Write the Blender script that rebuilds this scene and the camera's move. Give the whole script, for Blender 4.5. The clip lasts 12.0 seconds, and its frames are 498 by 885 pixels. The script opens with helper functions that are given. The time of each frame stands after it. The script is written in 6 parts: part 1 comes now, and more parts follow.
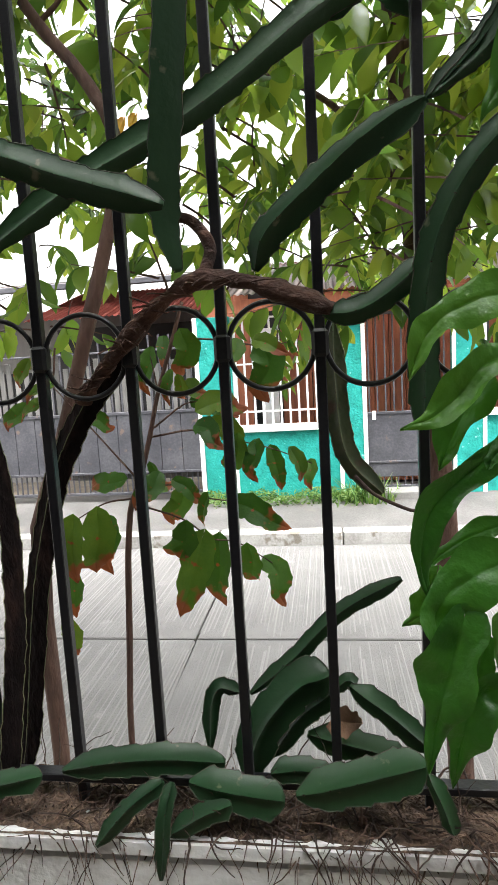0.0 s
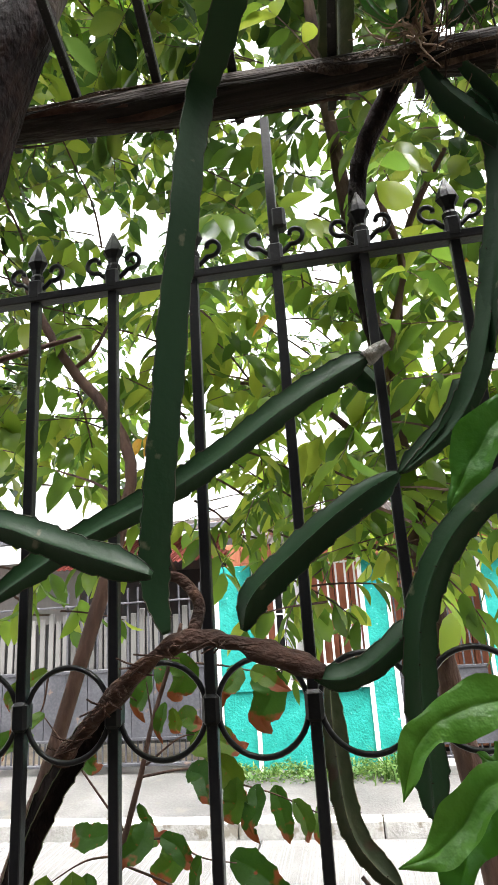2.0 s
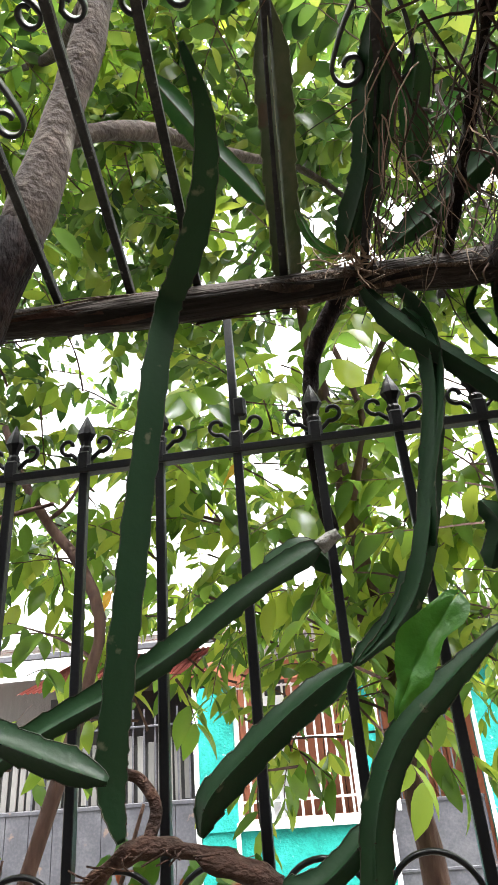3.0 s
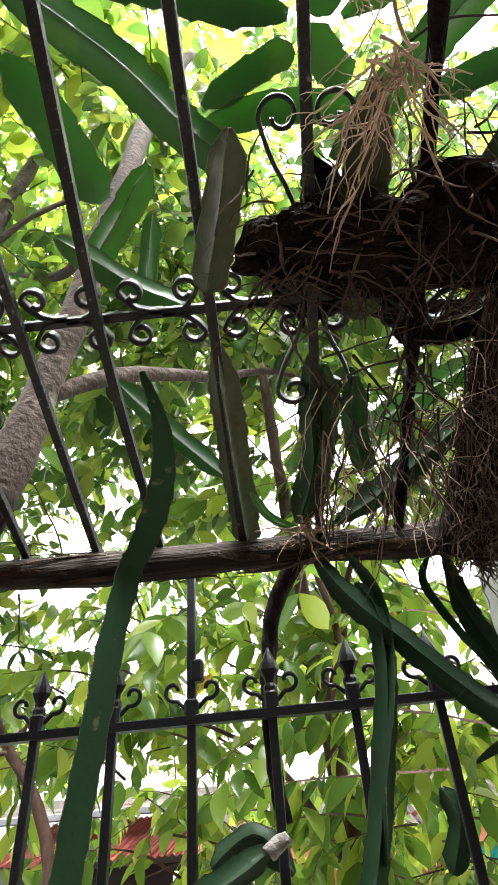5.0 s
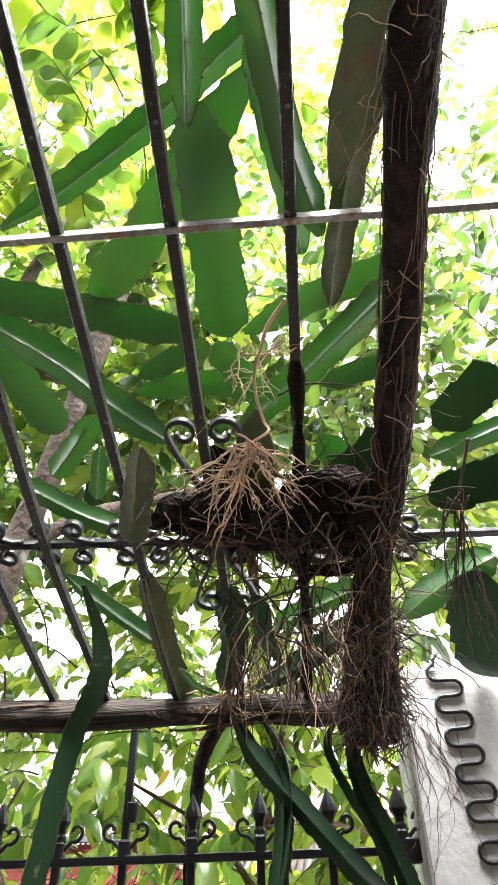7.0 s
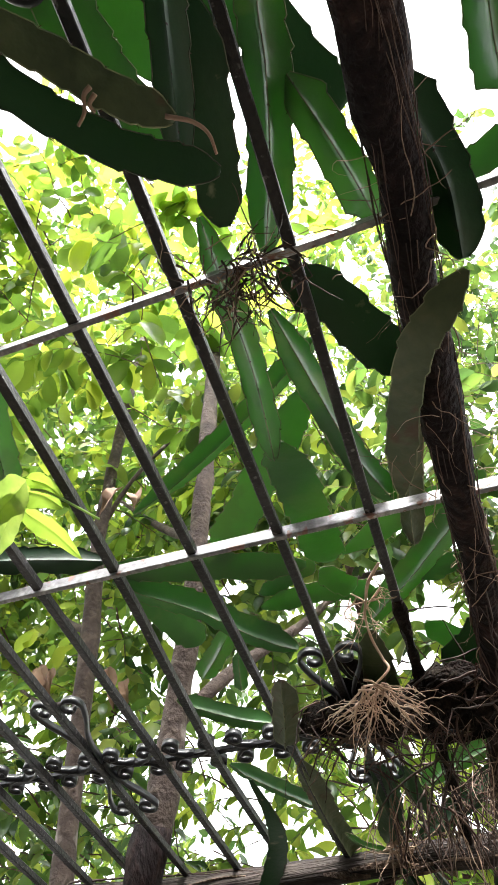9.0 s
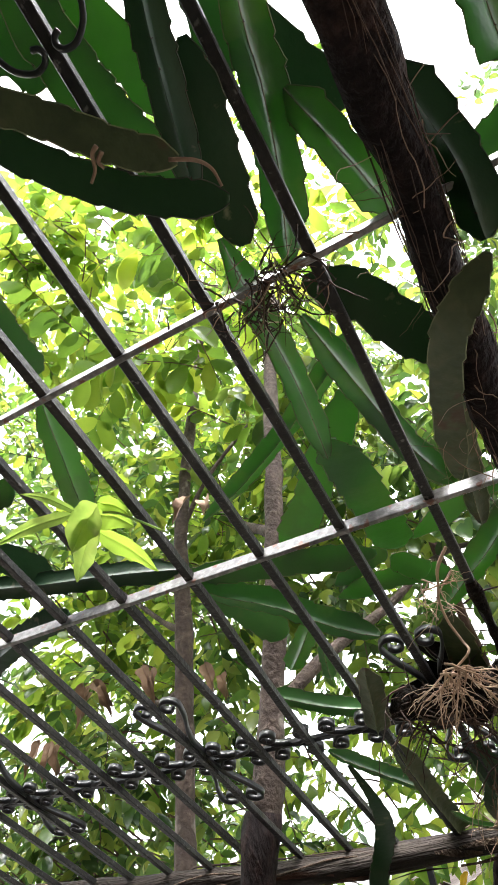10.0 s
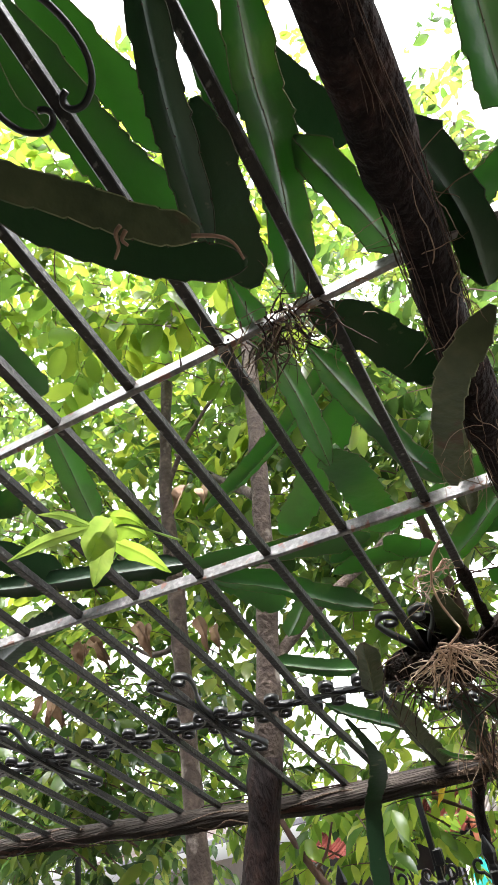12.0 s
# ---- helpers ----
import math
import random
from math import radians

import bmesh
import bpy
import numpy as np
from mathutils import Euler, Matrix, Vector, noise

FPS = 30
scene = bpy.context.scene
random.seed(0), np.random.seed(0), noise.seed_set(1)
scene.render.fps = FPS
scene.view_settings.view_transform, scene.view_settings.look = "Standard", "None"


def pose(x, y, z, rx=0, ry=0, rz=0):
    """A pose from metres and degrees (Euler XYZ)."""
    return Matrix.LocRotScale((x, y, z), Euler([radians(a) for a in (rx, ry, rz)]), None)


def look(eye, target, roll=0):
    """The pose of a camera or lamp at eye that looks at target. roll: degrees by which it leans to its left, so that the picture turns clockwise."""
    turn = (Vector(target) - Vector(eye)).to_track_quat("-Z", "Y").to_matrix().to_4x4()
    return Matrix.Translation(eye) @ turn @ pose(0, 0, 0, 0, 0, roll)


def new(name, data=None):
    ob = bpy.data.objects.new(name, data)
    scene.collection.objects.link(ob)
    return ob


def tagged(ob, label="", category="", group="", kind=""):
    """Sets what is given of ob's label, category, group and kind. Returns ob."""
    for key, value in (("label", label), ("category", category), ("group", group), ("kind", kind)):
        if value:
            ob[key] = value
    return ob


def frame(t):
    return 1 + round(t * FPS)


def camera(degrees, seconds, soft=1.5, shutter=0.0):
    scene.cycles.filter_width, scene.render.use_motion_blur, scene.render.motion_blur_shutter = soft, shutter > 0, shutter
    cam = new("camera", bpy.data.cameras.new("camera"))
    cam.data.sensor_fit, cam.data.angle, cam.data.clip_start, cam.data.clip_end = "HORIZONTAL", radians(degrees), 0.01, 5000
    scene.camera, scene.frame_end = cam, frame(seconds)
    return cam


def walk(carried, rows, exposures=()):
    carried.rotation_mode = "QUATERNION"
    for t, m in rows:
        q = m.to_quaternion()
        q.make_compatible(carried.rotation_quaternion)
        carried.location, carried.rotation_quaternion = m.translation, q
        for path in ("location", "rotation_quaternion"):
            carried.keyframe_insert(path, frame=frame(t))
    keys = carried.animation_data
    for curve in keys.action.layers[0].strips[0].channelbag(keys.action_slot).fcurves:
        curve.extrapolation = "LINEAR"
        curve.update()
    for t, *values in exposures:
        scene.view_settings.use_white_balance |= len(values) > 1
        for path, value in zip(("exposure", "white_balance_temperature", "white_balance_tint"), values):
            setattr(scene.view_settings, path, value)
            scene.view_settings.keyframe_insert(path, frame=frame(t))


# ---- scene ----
cam = camera(45.8, 12.0)
PATH = [
    (0, (-0.116, -0.732, 1.473), (-0.38, 1.234, 1.218), -3.3),
    (0.5, (-0.089, -0.721, 1.513), (-0.37, 1.258, 1.46), -3.0),
    (1, (-0.083, -0.708, 1.55), (-0.434, 1.258, 1.665), -2.1),
    (1.5, (-0.079, -0.727, 1.58), (-0.442, 1.208, 1.932), -3.3),
    (2, (-0.065, -0.729, 1.61), (-0.354, 1.177, 2.143), -3.8),
    (2.5, (-0.041, -0.758, 1.632), (-0.269, 1.108, 2.316), -4.5),
    (3, (-0.016, -0.804, 1.697), (-0.207, 0.996, 2.548), -5.0),
    (3.2, (-0.019, -0.822, 1.708), (-0.174, 0.959, 2.605), -4.7),
    (4.8, (0.043, -0.888, 1.829), (-0.026, 0.718, 3.019), -5.7),
    (5, (0.079, -0.925, 1.863), (-0.062, 0.664, 3.069), -4.5),
    (5.5, (0.131, -1.041, 1.905), (0.102, 0.535, 3.136), -5.1),
    (6, (0.176, -1.154, 1.967), (0.137, 0.52, 3.059), -2.2),
    (6.5, (0.19, -1.202, 1.983), (0.093, 0.386, 3.196), -2.4),
    (6.7, (0.223, -1.203, 1.988), (0.082, 0.369, 3.217), -1.5),
    (8.3, (0.304, -1.373, 2.069), (-0.069, 0.124, 3.342), -6.4),
    (8.5, (0.299, -1.412, 2.083), (-0.109, 0.068, 3.365), -6.6),
    (9, (0.308, -1.505, 2.105), (-0.102, -0.111, 3.479), -7.6),
    (9.5, (0.315, -1.536, 2.11), (-0.237, -0.165, 3.458), -7.1),
    (10, (0.346, -1.521, 2.106), (-0.302, -0.208, 3.469), -8.0),
    (10.5, (0.357, -1.531, 2.102), (-0.42, -0.28, 3.456), -5.8),
    (11, (0.368, -1.598, 2.123), (-0.382, -0.219, 3.363), -11.5),
    (11.5, (0.367, -1.612, 2.143), (-0.346, -0.14, 3.295), -11.1),
    (12, (0.359, -1.623, 2.171), (-0.292, -0.14, 3.345), -12.2),
]
import itertools
walk(cam, [(t, look(e, g, r)) for t, e, g, r in PATH],
     exposures=((0.0, 0.25), (0.5, 0.42), (1.5, 0.4), (3.0, 0.8), (5.0, 1.05), (6.0, 1.27), (6.7, 1.38), (8.5, 1.05), (10.5, 0.68), (12.0, 0.75)))

# ---- light: bright overcast sky, one wide soft sun behind the haze ----
world = bpy.data.worlds.new("world")
scene.world = world
world.use_nodes = True
wn = world.node_tree
sky = wn.nodes.new("ShaderNodeTexSky")
sky.sky_type = "NISHITA"
sky.sun_disc = False
sky.sun_elevation = radians(74)
sky.sun_rotation = radians(163)
sky.air_density, sky.dust_density, sky.ozone_density = 1.0, 7.0, 1.0
hazy = wn.nodes.new("ShaderNodeHueSaturation")
hazy.inputs["Saturation"].default_value = 0.1
hazy.inputs["Value"].default_value = 1.0
wn.links.new(sky.outputs[0], hazy.inputs["Color"])
wn.links.new(hazy.outputs[0], wn.nodes["Background"].inputs[0])
wn.nodes["Background"].inputs[1].default_value = 0.9
sun = new("sun", bpy.data.lights.new("sun", "SUN"))
sun.data.energy, sun.data.angle, sun.data.color = 1.0, radians(40), (1.0, 0.97, 0.90)
sun.matrix_world = look((0.7, -2.2, 8.0), (0, 0, 0))


# ---- materials ----
def material(name, colors, rough=0.7, metal=0.0, scale=8.0, detail=60.0, bump=0.15, stretch=(1, 1, 1), island=0.0,
             translucent=0.0, spots=None, spec=0.5, objrand=0.0):
    """Two scales of noise between the given colours, a bump, and where asked light that shines through."""
    m = bpy.data.materials.new(name)
    m.use_nodes = True
    nt = m.node_tree
    bsdf = nt.nodes["Principled BSDF"]
    out = nt.nodes["Material Output"]
    add, link = nt.nodes.new, nt.links.new
    co = add("ShaderNodeTexCoord")
    mp = add("ShaderNodeMapping")
    mp.inputs["Scale"].default_value = stretch
    link(co.outputs["Object"], mp.inputs["Vector"])
    big, fine = add("ShaderNodeTexNoise"), add("ShaderNodeTexNoise")
    big.inputs["Scale"].default_value, big.inputs["Detail"].default_value = scale, 5
    fine.inputs["Scale"].default_value, fine.inputs["Detail"].default_value = detail, 3
    link(mp.outputs[0], big.inputs["Vector"])
    link(mp.outputs[0], fine.inputs["Vector"])
    mix = add("ShaderNodeMath")
    mix.operation = "MULTIPLY_ADD"
    mix.inputs[1].default_value = 0.35
    link(fine.outputs[0], mix.inputs[0])
    scaled = add("ShaderNodeMath")
    scaled.operation = "MULTIPLY"
    scaled.inputs[1].default_value = 0.65
    link(big.outputs[0], scaled.inputs[0])
    link(scaled.outputs[0], mix.inputs[2])
    fac = mix.outputs[0]
    if island or objrand:
        src = add("ShaderNodeNewGeometry").outputs["Random Per Island"] if island else add("ShaderNodeObjectInfo").outputs["Random"]
        w = island or objrand
        rnd = add("ShaderNodeMapRange")
        rnd.inputs["To Min"].default_value, rnd.inputs["To Max"].default_value = 0.5 - w / 2, 0.5 + w / 2
        link(src, rnd.inputs["Value"])
        s2 = add("ShaderNodeMath")
        s2.operation = "MULTIPLY_ADD"
        s2.inputs[1].default_value = 0.45
        link(fac, s2.inputs[0])
        off = add("ShaderNodeMath")
        off.operation = "SUBTRACT"
        off.inputs[1].default_value = 0.225
        link(rnd.outputs[0], off.inputs[0])
        link(off.outputs[0], s2.inputs[2])
        fac = s2.outputs[0]
    ramp = add("ShaderNodeValToRGB")
    el = ramp.color_ramp.elements
    n = len(colors)
    while len(el) < n:
        el.new(0.5)
    for i, c in enumerate(colors):
        el[i].position = 0.32 + 0.36 * i / max(1, n - 1) if not (island or objrand) else i / max(1, n - 1)
        el[i].color = (*c, 1)
    link(fac, ramp.inputs[0])
    col = ramp.outputs[0]
    if spots:
        sp = add("ShaderNodeTexNoise")
        sp.inputs["Scale"].default_value, sp.inputs["Detail"].default_value = spots[1], 6
        link(mp.outputs[0], sp.inputs["Vector"])
        cut = add("ShaderNodeMapRange")
        cut.inputs["From Min"].default_value, cut.inputs["From Max"].default_value = spots[2], spots[2] + 0.06
        link(sp.outputs[0], cut.inputs["Value"])
        mx = add("ShaderNodeMix")
        mx.data_type = "RGBA"
        link(cut.outputs[0], mx.inputs["Factor"])
        link(col, mx.inputs[6])
        mx.inputs[7].default_value = (*spots[0], 1)
        col = mx.outputs[2]
    link(col, bsdf.inputs["Base Color"])
    bsdf.inputs["Roughness"].default_value = rough
    bsdf.inputs["Metallic"].default_value = metal
    bsdf.inputs["Specular IOR Level"].default_value = spec
    if bump:
        b = add("ShaderNodeBump")
        b.inputs["Strength"].default_value = bump
        b.inputs["Distance"].default_value = 0.01
        link(fine.outputs[0], b.inputs["Height"])
        link(b.outputs[0], bsdf.inputs["Normal"])
    if translucent:
        tr = add("ShaderNodeBsdfTranslucent")
        warm = add("ShaderNodeMix")
        warm.data_type = "RGBA"
        warm.blend_type = "MULTIPLY"
        warm.inputs["Factor"].default_value = 1.0
        link(col, warm.inputs[6])
        warm.inputs[7].default_value = (1.8, 1.6, 1.0, 1)
        link(warm.outputs[2], tr.inputs["Color"])
        ms = add("ShaderNodeMixShader")
        ms.inputs[0].default_value = translucent
        link(bsdf.outputs[0], ms.inputs[1])
        link(tr.outputs[0], ms.inputs[2])
        link(ms.outputs[0], out.inputs["Surface"])
    return m


IRON = material("black_iron", [(0.003, 0.003, 0.0045), (0.006, 0.0063, 0.008), (0.012, 0.012, 0.013)], rough=0.36, scale=6, detail=220, bump=0.07, spec=0.4,
                spots=((0.07, 0.04, 0.03), 60, 0.7))
IRON_FLAKED = material("flaking_iron", [(0.004, 0.004, 0.005), (0.01, 0.009, 0.009), (0.03, 0.027, 0.026)], rough=0.45, scale=14, detail=160, bump=0.25, spec=0.35,
                       spots=((0.1, 0.092, 0.09), 110, 0.63))
# rail iron: pale grey stands in for sky glare, with real rust and wear
IRON_GLARE = material("worn_glare_iron", [(0.02, 0.02, 0.022), (0.15, 0.145, 0.145), (0.42, 0.4, 0.4)], rough=0.36, scale=5, detail=140, bump=0.1,
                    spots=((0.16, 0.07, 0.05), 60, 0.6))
WHITE_WALL = material("white_painted_concrete", [(0.42, 0.41, 0.40), (0.62, 0.62, 0.61), (0.7, 0.71, 0.71)], rough=0.85, scale=5, detail=90, bump=0.3,
                      spots=((0.2, 0.16, 0.12), 9, 0.64))
PILLAR = material("pillar_paint", [(0.36, 0.36, 0.35), (0.46, 0.46, 0.455), (0.53, 0.535, 0.535)], rough=0.8, scale=4, detail=70, bump=0.2,
                  spots=((0.36, 0.32, 0.26), 7, 0.66))
CONCRETE = material("concrete", [(0.14, 0.135, 0.13), (0.19, 0.183, 0.175), (0.25, 0.243, 0.233)], rough=0.9, scale=1.6, detail=50, bump=0.4,
                    spots=((0.2, 0.19, 0.17), 3, 0.63))
EARTH = material("earth", [(0.06, 0.045, 0.03), (0.1, 0.08, 0.055), (0.15, 0.12, 0.08)], rough=0.95, scale=3, detail=40, bump=0.6)
TEAL = material("teal_stucco", [(0.0, 0.18, 0.155), (0.004, 0.265, 0.228), (0.02, 0.33, 0.288)], rough=0.8, scale=7, detail=38, bump=0.9,
                spots=((0.25, 0.62, 0.58), 22, 0.66))
WHITE = material("white_trim", [(0.7, 0.71, 0.72), (0.8, 0.8, 0.8), (0.84, 0.84, 0.83)], rough=0.7, scale=5, detail=60, bump=0.15)
BROWN_BOARD = material("red_brown_boards", [(0.2, 0.06, 0.03), (0.3, 0.095, 0.045), (0.36, 0.13, 0.07)], rough=0.7, scale=4, detail=40, bump=0.2, stretch=(1, 1, 0.2))
GREY_STEEL = material("grey_gate_steel", [(0.03, 0.03, 0.038), (0.055, 0.055, 0.065), (0.095, 0.095, 0.105)], rough=0.55, scale=3, detail=40, bump=0.15,
                      spots=((0.14, 0.1, 0.08), 8, 0.66))
GREY_WOOD = material("weathered_wood", [(0.07, 0.067, 0.065), (0.15, 0.145, 0.14), (0.27, 0.26, 0.25)], rough=0.9, scale=5, detail=40, bump=0.4, stretch=(4, 4, 0.3), objrand=0.6)
# near-black fill that stands for shade inside openings and gaps
SHADE_FILL = material("interior_shade", [(0.02, 0.02, 0.022), (0.035, 0.034, 0.034)], rough=0.9, scale=3, detail=20)
ROOF = material("roof_sheet", [(0.42, 0.36, 0.33), (0.55, 0.48, 0.45), (0.66, 0.6, 0.57)], rough=0.6, scale=2, detail=30, bump=0.1,
                spots=((0.3, 0.12, 0.08), 2.5, 0.6))
RED_ROOF = material("red_roof_sheet", [(0.24, 0.05, 0.04), (0.34, 0.08, 0.06), (0.4, 0.12, 0.1)], rough=0.6, scale=2, detail=30, bump=0.1)
BARK = material("grey_bark", [(0.026, 0.017, 0.013), (0.055, 0.038, 0.03), (0.11, 0.08, 0.066)], rough=0.92, scale=16, detail=70, bump=0.8,
                spots=((0.2, 0.17, 0.15), 9, 0.64))
BROWN_BARK = material("brown_bark", [(0.04, 0.019, 0.013), (0.075, 0.037, 0.025), (0.12, 0.066, 0.046)], rough=0.85, scale=14, detail=80, bump=0.6, stretch=(1, 1, 0.3))
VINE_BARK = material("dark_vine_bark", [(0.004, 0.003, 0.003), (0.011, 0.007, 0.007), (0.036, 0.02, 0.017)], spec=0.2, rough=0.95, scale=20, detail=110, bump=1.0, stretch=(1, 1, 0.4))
DRY_BARK = material("peeling_brown_bark", [(0.02, 0.009, 0.006), (0.055, 0.024, 0.015), (0.15, 0.075, 0.05)], rough=0.9, scale=18, detail=120, bump=0.9, stretch=(0.5, 1, 1))
BEAM_WOOD = material("weathered_beam", [(0.01, 0.008, 0.007), (0.026, 0.02, 0.017), (0.085, 0.07, 0.062)], spec=0.25, rough=0.9, scale=9, detail=70, bump=0.9, stretch=(0.18, 3, 3))
ROOT = material("dry_roots", [(0.11, 0.065, 0.042), (0.23, 0.15, 0.1), (0.42, 0.31, 0.23)], rough=0.9, scale=8, detail=60, bump=0.3, island=0.8)
# lighter copy of the dry roots, with the yard light on them painted in
LIT_ROOT = material("lit_roots", [(0.24, 0.15, 0.1), (0.42, 0.29, 0.2), (0.6, 0.47, 0.37)], rough=0.85, scale=8, detail=60, bump=0.3, objrand=0.8)
DARK_ROOT = material("dark_roots", [(0.02, 0.012, 0.009), (0.045, 0.026, 0.019), (0.11, 0.065, 0.046)], rough=0.95, scale=8, detail=60, bump=0.3, island=0.8)
CACTUS = material("cactus_skin", [(0.01, 0.032, 0.014), (0.018, 0.055, 0.022), (0.034, 0.09, 0.034)], spec=0.35, rough=0.42, objrand=0.5, scale=7, detail=90, bump=0.1,
                  spots=((0.13, 0.14, 0.09), 30, 0.67), translucent=0.3)
CACTUS_OLD = material("old_cactus_skin", [(0.03, 0.045, 0.018), (0.055, 0.075, 0.032), (0.1, 0.1, 0.052)], rough=0.5, scale=9, detail=60, bump=0.3,
                      spots=((0.07, 0.045, 0.025), 14, 0.6), translucent=0.2)
# lighter copy of the cactus skin; skylight on the top stems is in its colour
CACTUS_LIT = material("lit_cactus_skin", [(0.024, 0.08, 0.028), (0.04, 0.12, 0.038), (0.062, 0.165, 0.048), (0.1, 0.215, 0.06)], spec=0.75, rough=0.3, objrand=0.6, scale=7, detail=50, bump=0.12,
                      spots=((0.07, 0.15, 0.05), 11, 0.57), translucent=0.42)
RIDGE_DARK = material("dark_cactus_ridge", [(0.012, 0.024, 0.012), (0.035, 0.045, 0.025), (0.1, 0.095, 0.06)], rough=0.8, scale=20, detail=80)
RIDGE = material("cactus_ridge", [(0.05, 0.08, 0.035), (0.13, 0.15, 0.07), (0.25, 0.23, 0.13)], rough=0.8, scale=20, detail=80)
LEAF = material("tree_leaf", [(0.02, 0.05, 0.02), (0.042, 0.092, 0.03), (0.075, 0.145, 0.04), (0.12, 0.19, 0.05), (0.19, 0.24, 0.06)], spec=0.9, rough=0.24,
                scale=3, detail=30, bump=0.08, island=1.0, translucent=0.6)
LEAF_YOUNG = material("young_leaf", [(0.045, 0.1, 0.024), (0.095, 0.18, 0.036), (0.16, 0.25, 0.046), (0.24, 0.31, 0.06)], spec=0.6, rough=0.24,
                      scale=3, detail=30, bump=0.08, island=1.0, translucent=0.68)
LEAF_SHOOT = material("shoot_leaf", [(0.11, 0.2, 0.05), (0.17, 0.27, 0.075), (0.23, 0.32, 0.1)], spec=0.5, rough=0.35, scale=14, detail=60, bump=0.1, translucent=0.45)
LEAF_SPOT = material("spotted_leaf", [(0.012, 0.045, 0.008), (0.035, 0.09, 0.014), (0.09, 0.14, 0.02)], spec=0.25, rough=0.5, scale=4, detail=30, bump=0.1, objrand=0.7,
                     translucent=0.45, spots=((0.17, 0.045, 0.02), 5, 0.68))
LEAF_VINE = material("vine_leaf", [(0.016, 0.075, 0.01), (0.036, 0.135, 0.017), (0.08, 0.2, 0.028)], spec=0.5, rough=0.34, scale=18, detail=70, bump=0.4, objrand=0.8, translucent=0.45)
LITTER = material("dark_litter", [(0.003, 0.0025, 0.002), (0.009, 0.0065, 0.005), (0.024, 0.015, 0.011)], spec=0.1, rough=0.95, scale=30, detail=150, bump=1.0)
LITTER_BROWN = material("brown_litter", [(0.035, 0.023, 0.016), (0.085, 0.055, 0.038), (0.18, 0.12, 0.08)], rough=0.95, scale=40, detail=160, bump=1.0)
PALE_SCAB = material("chalky_scab", [(0.16, 0.15, 0.135), (0.28, 0.27, 0.25), (0.42, 0.41, 0.385)], rough=0.95, scale=40, detail=150, bump=0.6)


def rust_tips(m):
    """Scorch that eats into a leaf from its tip, along the leaf's own length."""
    nt = m.node_tree
    bsdf = nt.nodes["Principled BSDF"]
    col = bsdf.inputs["Base Color"].links[0].from_socket
    co, sep, ns = nt.nodes.new("ShaderNodeTexCoord"), nt.nodes.new("ShaderNodeSeparateXYZ"), nt.nodes.new("ShaderNodeTexNoise")
    ns.inputs["Scale"].default_value = 3.5
    inf = nt.nodes.new("ShaderNodeObjectInfo")
    nt.links.new(co.outputs["Object"], sep.inputs[0])
    shift = nt.nodes.new("ShaderNodeVectorMath")
    nt.links.new(co.outputs["Object"], shift.inputs[0])
    nt.links.new(inf.outputs["Location"], shift.inputs[1])
    nt.links.new(shift.outputs[0], ns.inputs["Vector"])
    a = nt.nodes.new("ShaderNodeMath")
    nt.links.new(sep.outputs[0], a.inputs[0])
    nt.links.new(ns.outputs[0], a.inputs[1])
    cut = nt.nodes.new("ShaderNodeMapRange")
    cut.inputs["From Min"].default_value, cut.inputs["From Max"].default_value = 1.14, 1.24
    nt.links.new(a.outputs[0], cut.inputs["Value"])
    mx = nt.nodes.new("ShaderNodeMix")
    mx.data_type = "RGBA"
    nt.links.new(cut.outputs[0], mx.inputs["Factor"])
    nt.links.new(col, mx.inputs[6])
    mx.inputs[7].default_value = (0.16, 0.05, 0.025, 1)
    for l in list(col.links):
        if l.to_node != mx:
            nt.links.new(mx.outputs[2], l.to_socket)


rust_tips(LEAF_SPOT)
# dark colour for the unseen wall, so it bounces little light
BLOCKER_PAINT = material("blocker_paint", [(0.035, 0.033, 0.03), (0.055, 0.05, 0.046), (0.08, 0.074, 0.068)], rough=0.85, scale=2, detail=50, bump=0.2)
YELLOW_LEAF = material("yellow_leaf", [(0.45, 0.3, 0.03), (0.55, 0.36, 0.05), (0.5, 0.2, 0.03)], rough=0.45, scale=9, detail=40, bump=0.1, translucent=0.45)
DRY_LEAF = material("dry_leaf", [(0.1, 0.05, 0.028), (0.19, 0.11, 0.062), (0.32, 0.21, 0.12)], rough=0.8, scale=9, detail=60, bump=0.3, island=0.6)
WEED = material("weeds", [(0.04, 0.1, 0.02), (0.08, 0.16, 0.035), (0.16, 0.24, 0.07)], rough=0.5, scale=3, detail=30, island=1.0, translucent=0.35)


# ---- building helpers ----
def mesh_of(name, bm, mat, smooth=False):
    me = bpy.data.meshes.new(name)
    bm.to_mesh(me)
    bm.free()
    me.materials.append(mat)
    if smooth:
        me.polygons.foreach_set("use_smooth", [True] * len(me.polygons))
    return me


def part(name, bm, mat, parent, label="", smooth=False):
    ob = new(name, mesh_of(name, bm, mat, smooth))
    ob.parent = parent
    return tagged(ob, label)


def shared(name, me, parent, m=None):
    ob = new(name, me)
    ob.parent = parent
    if m is not None:
        ob.matrix_local = m
    return ob


def thing(name, label, category, group="", kind="", at=(0, 0, 0)):
    ob = new(name)
    ob.location = at
    return tagged(ob, label, category, group, kind)


def solo(name, bm, mat, label, category, group="", kind="", smooth=False):
    return tagged(new(name, mesh_of(name, bm, mat, smooth)), label, category, group, kind)


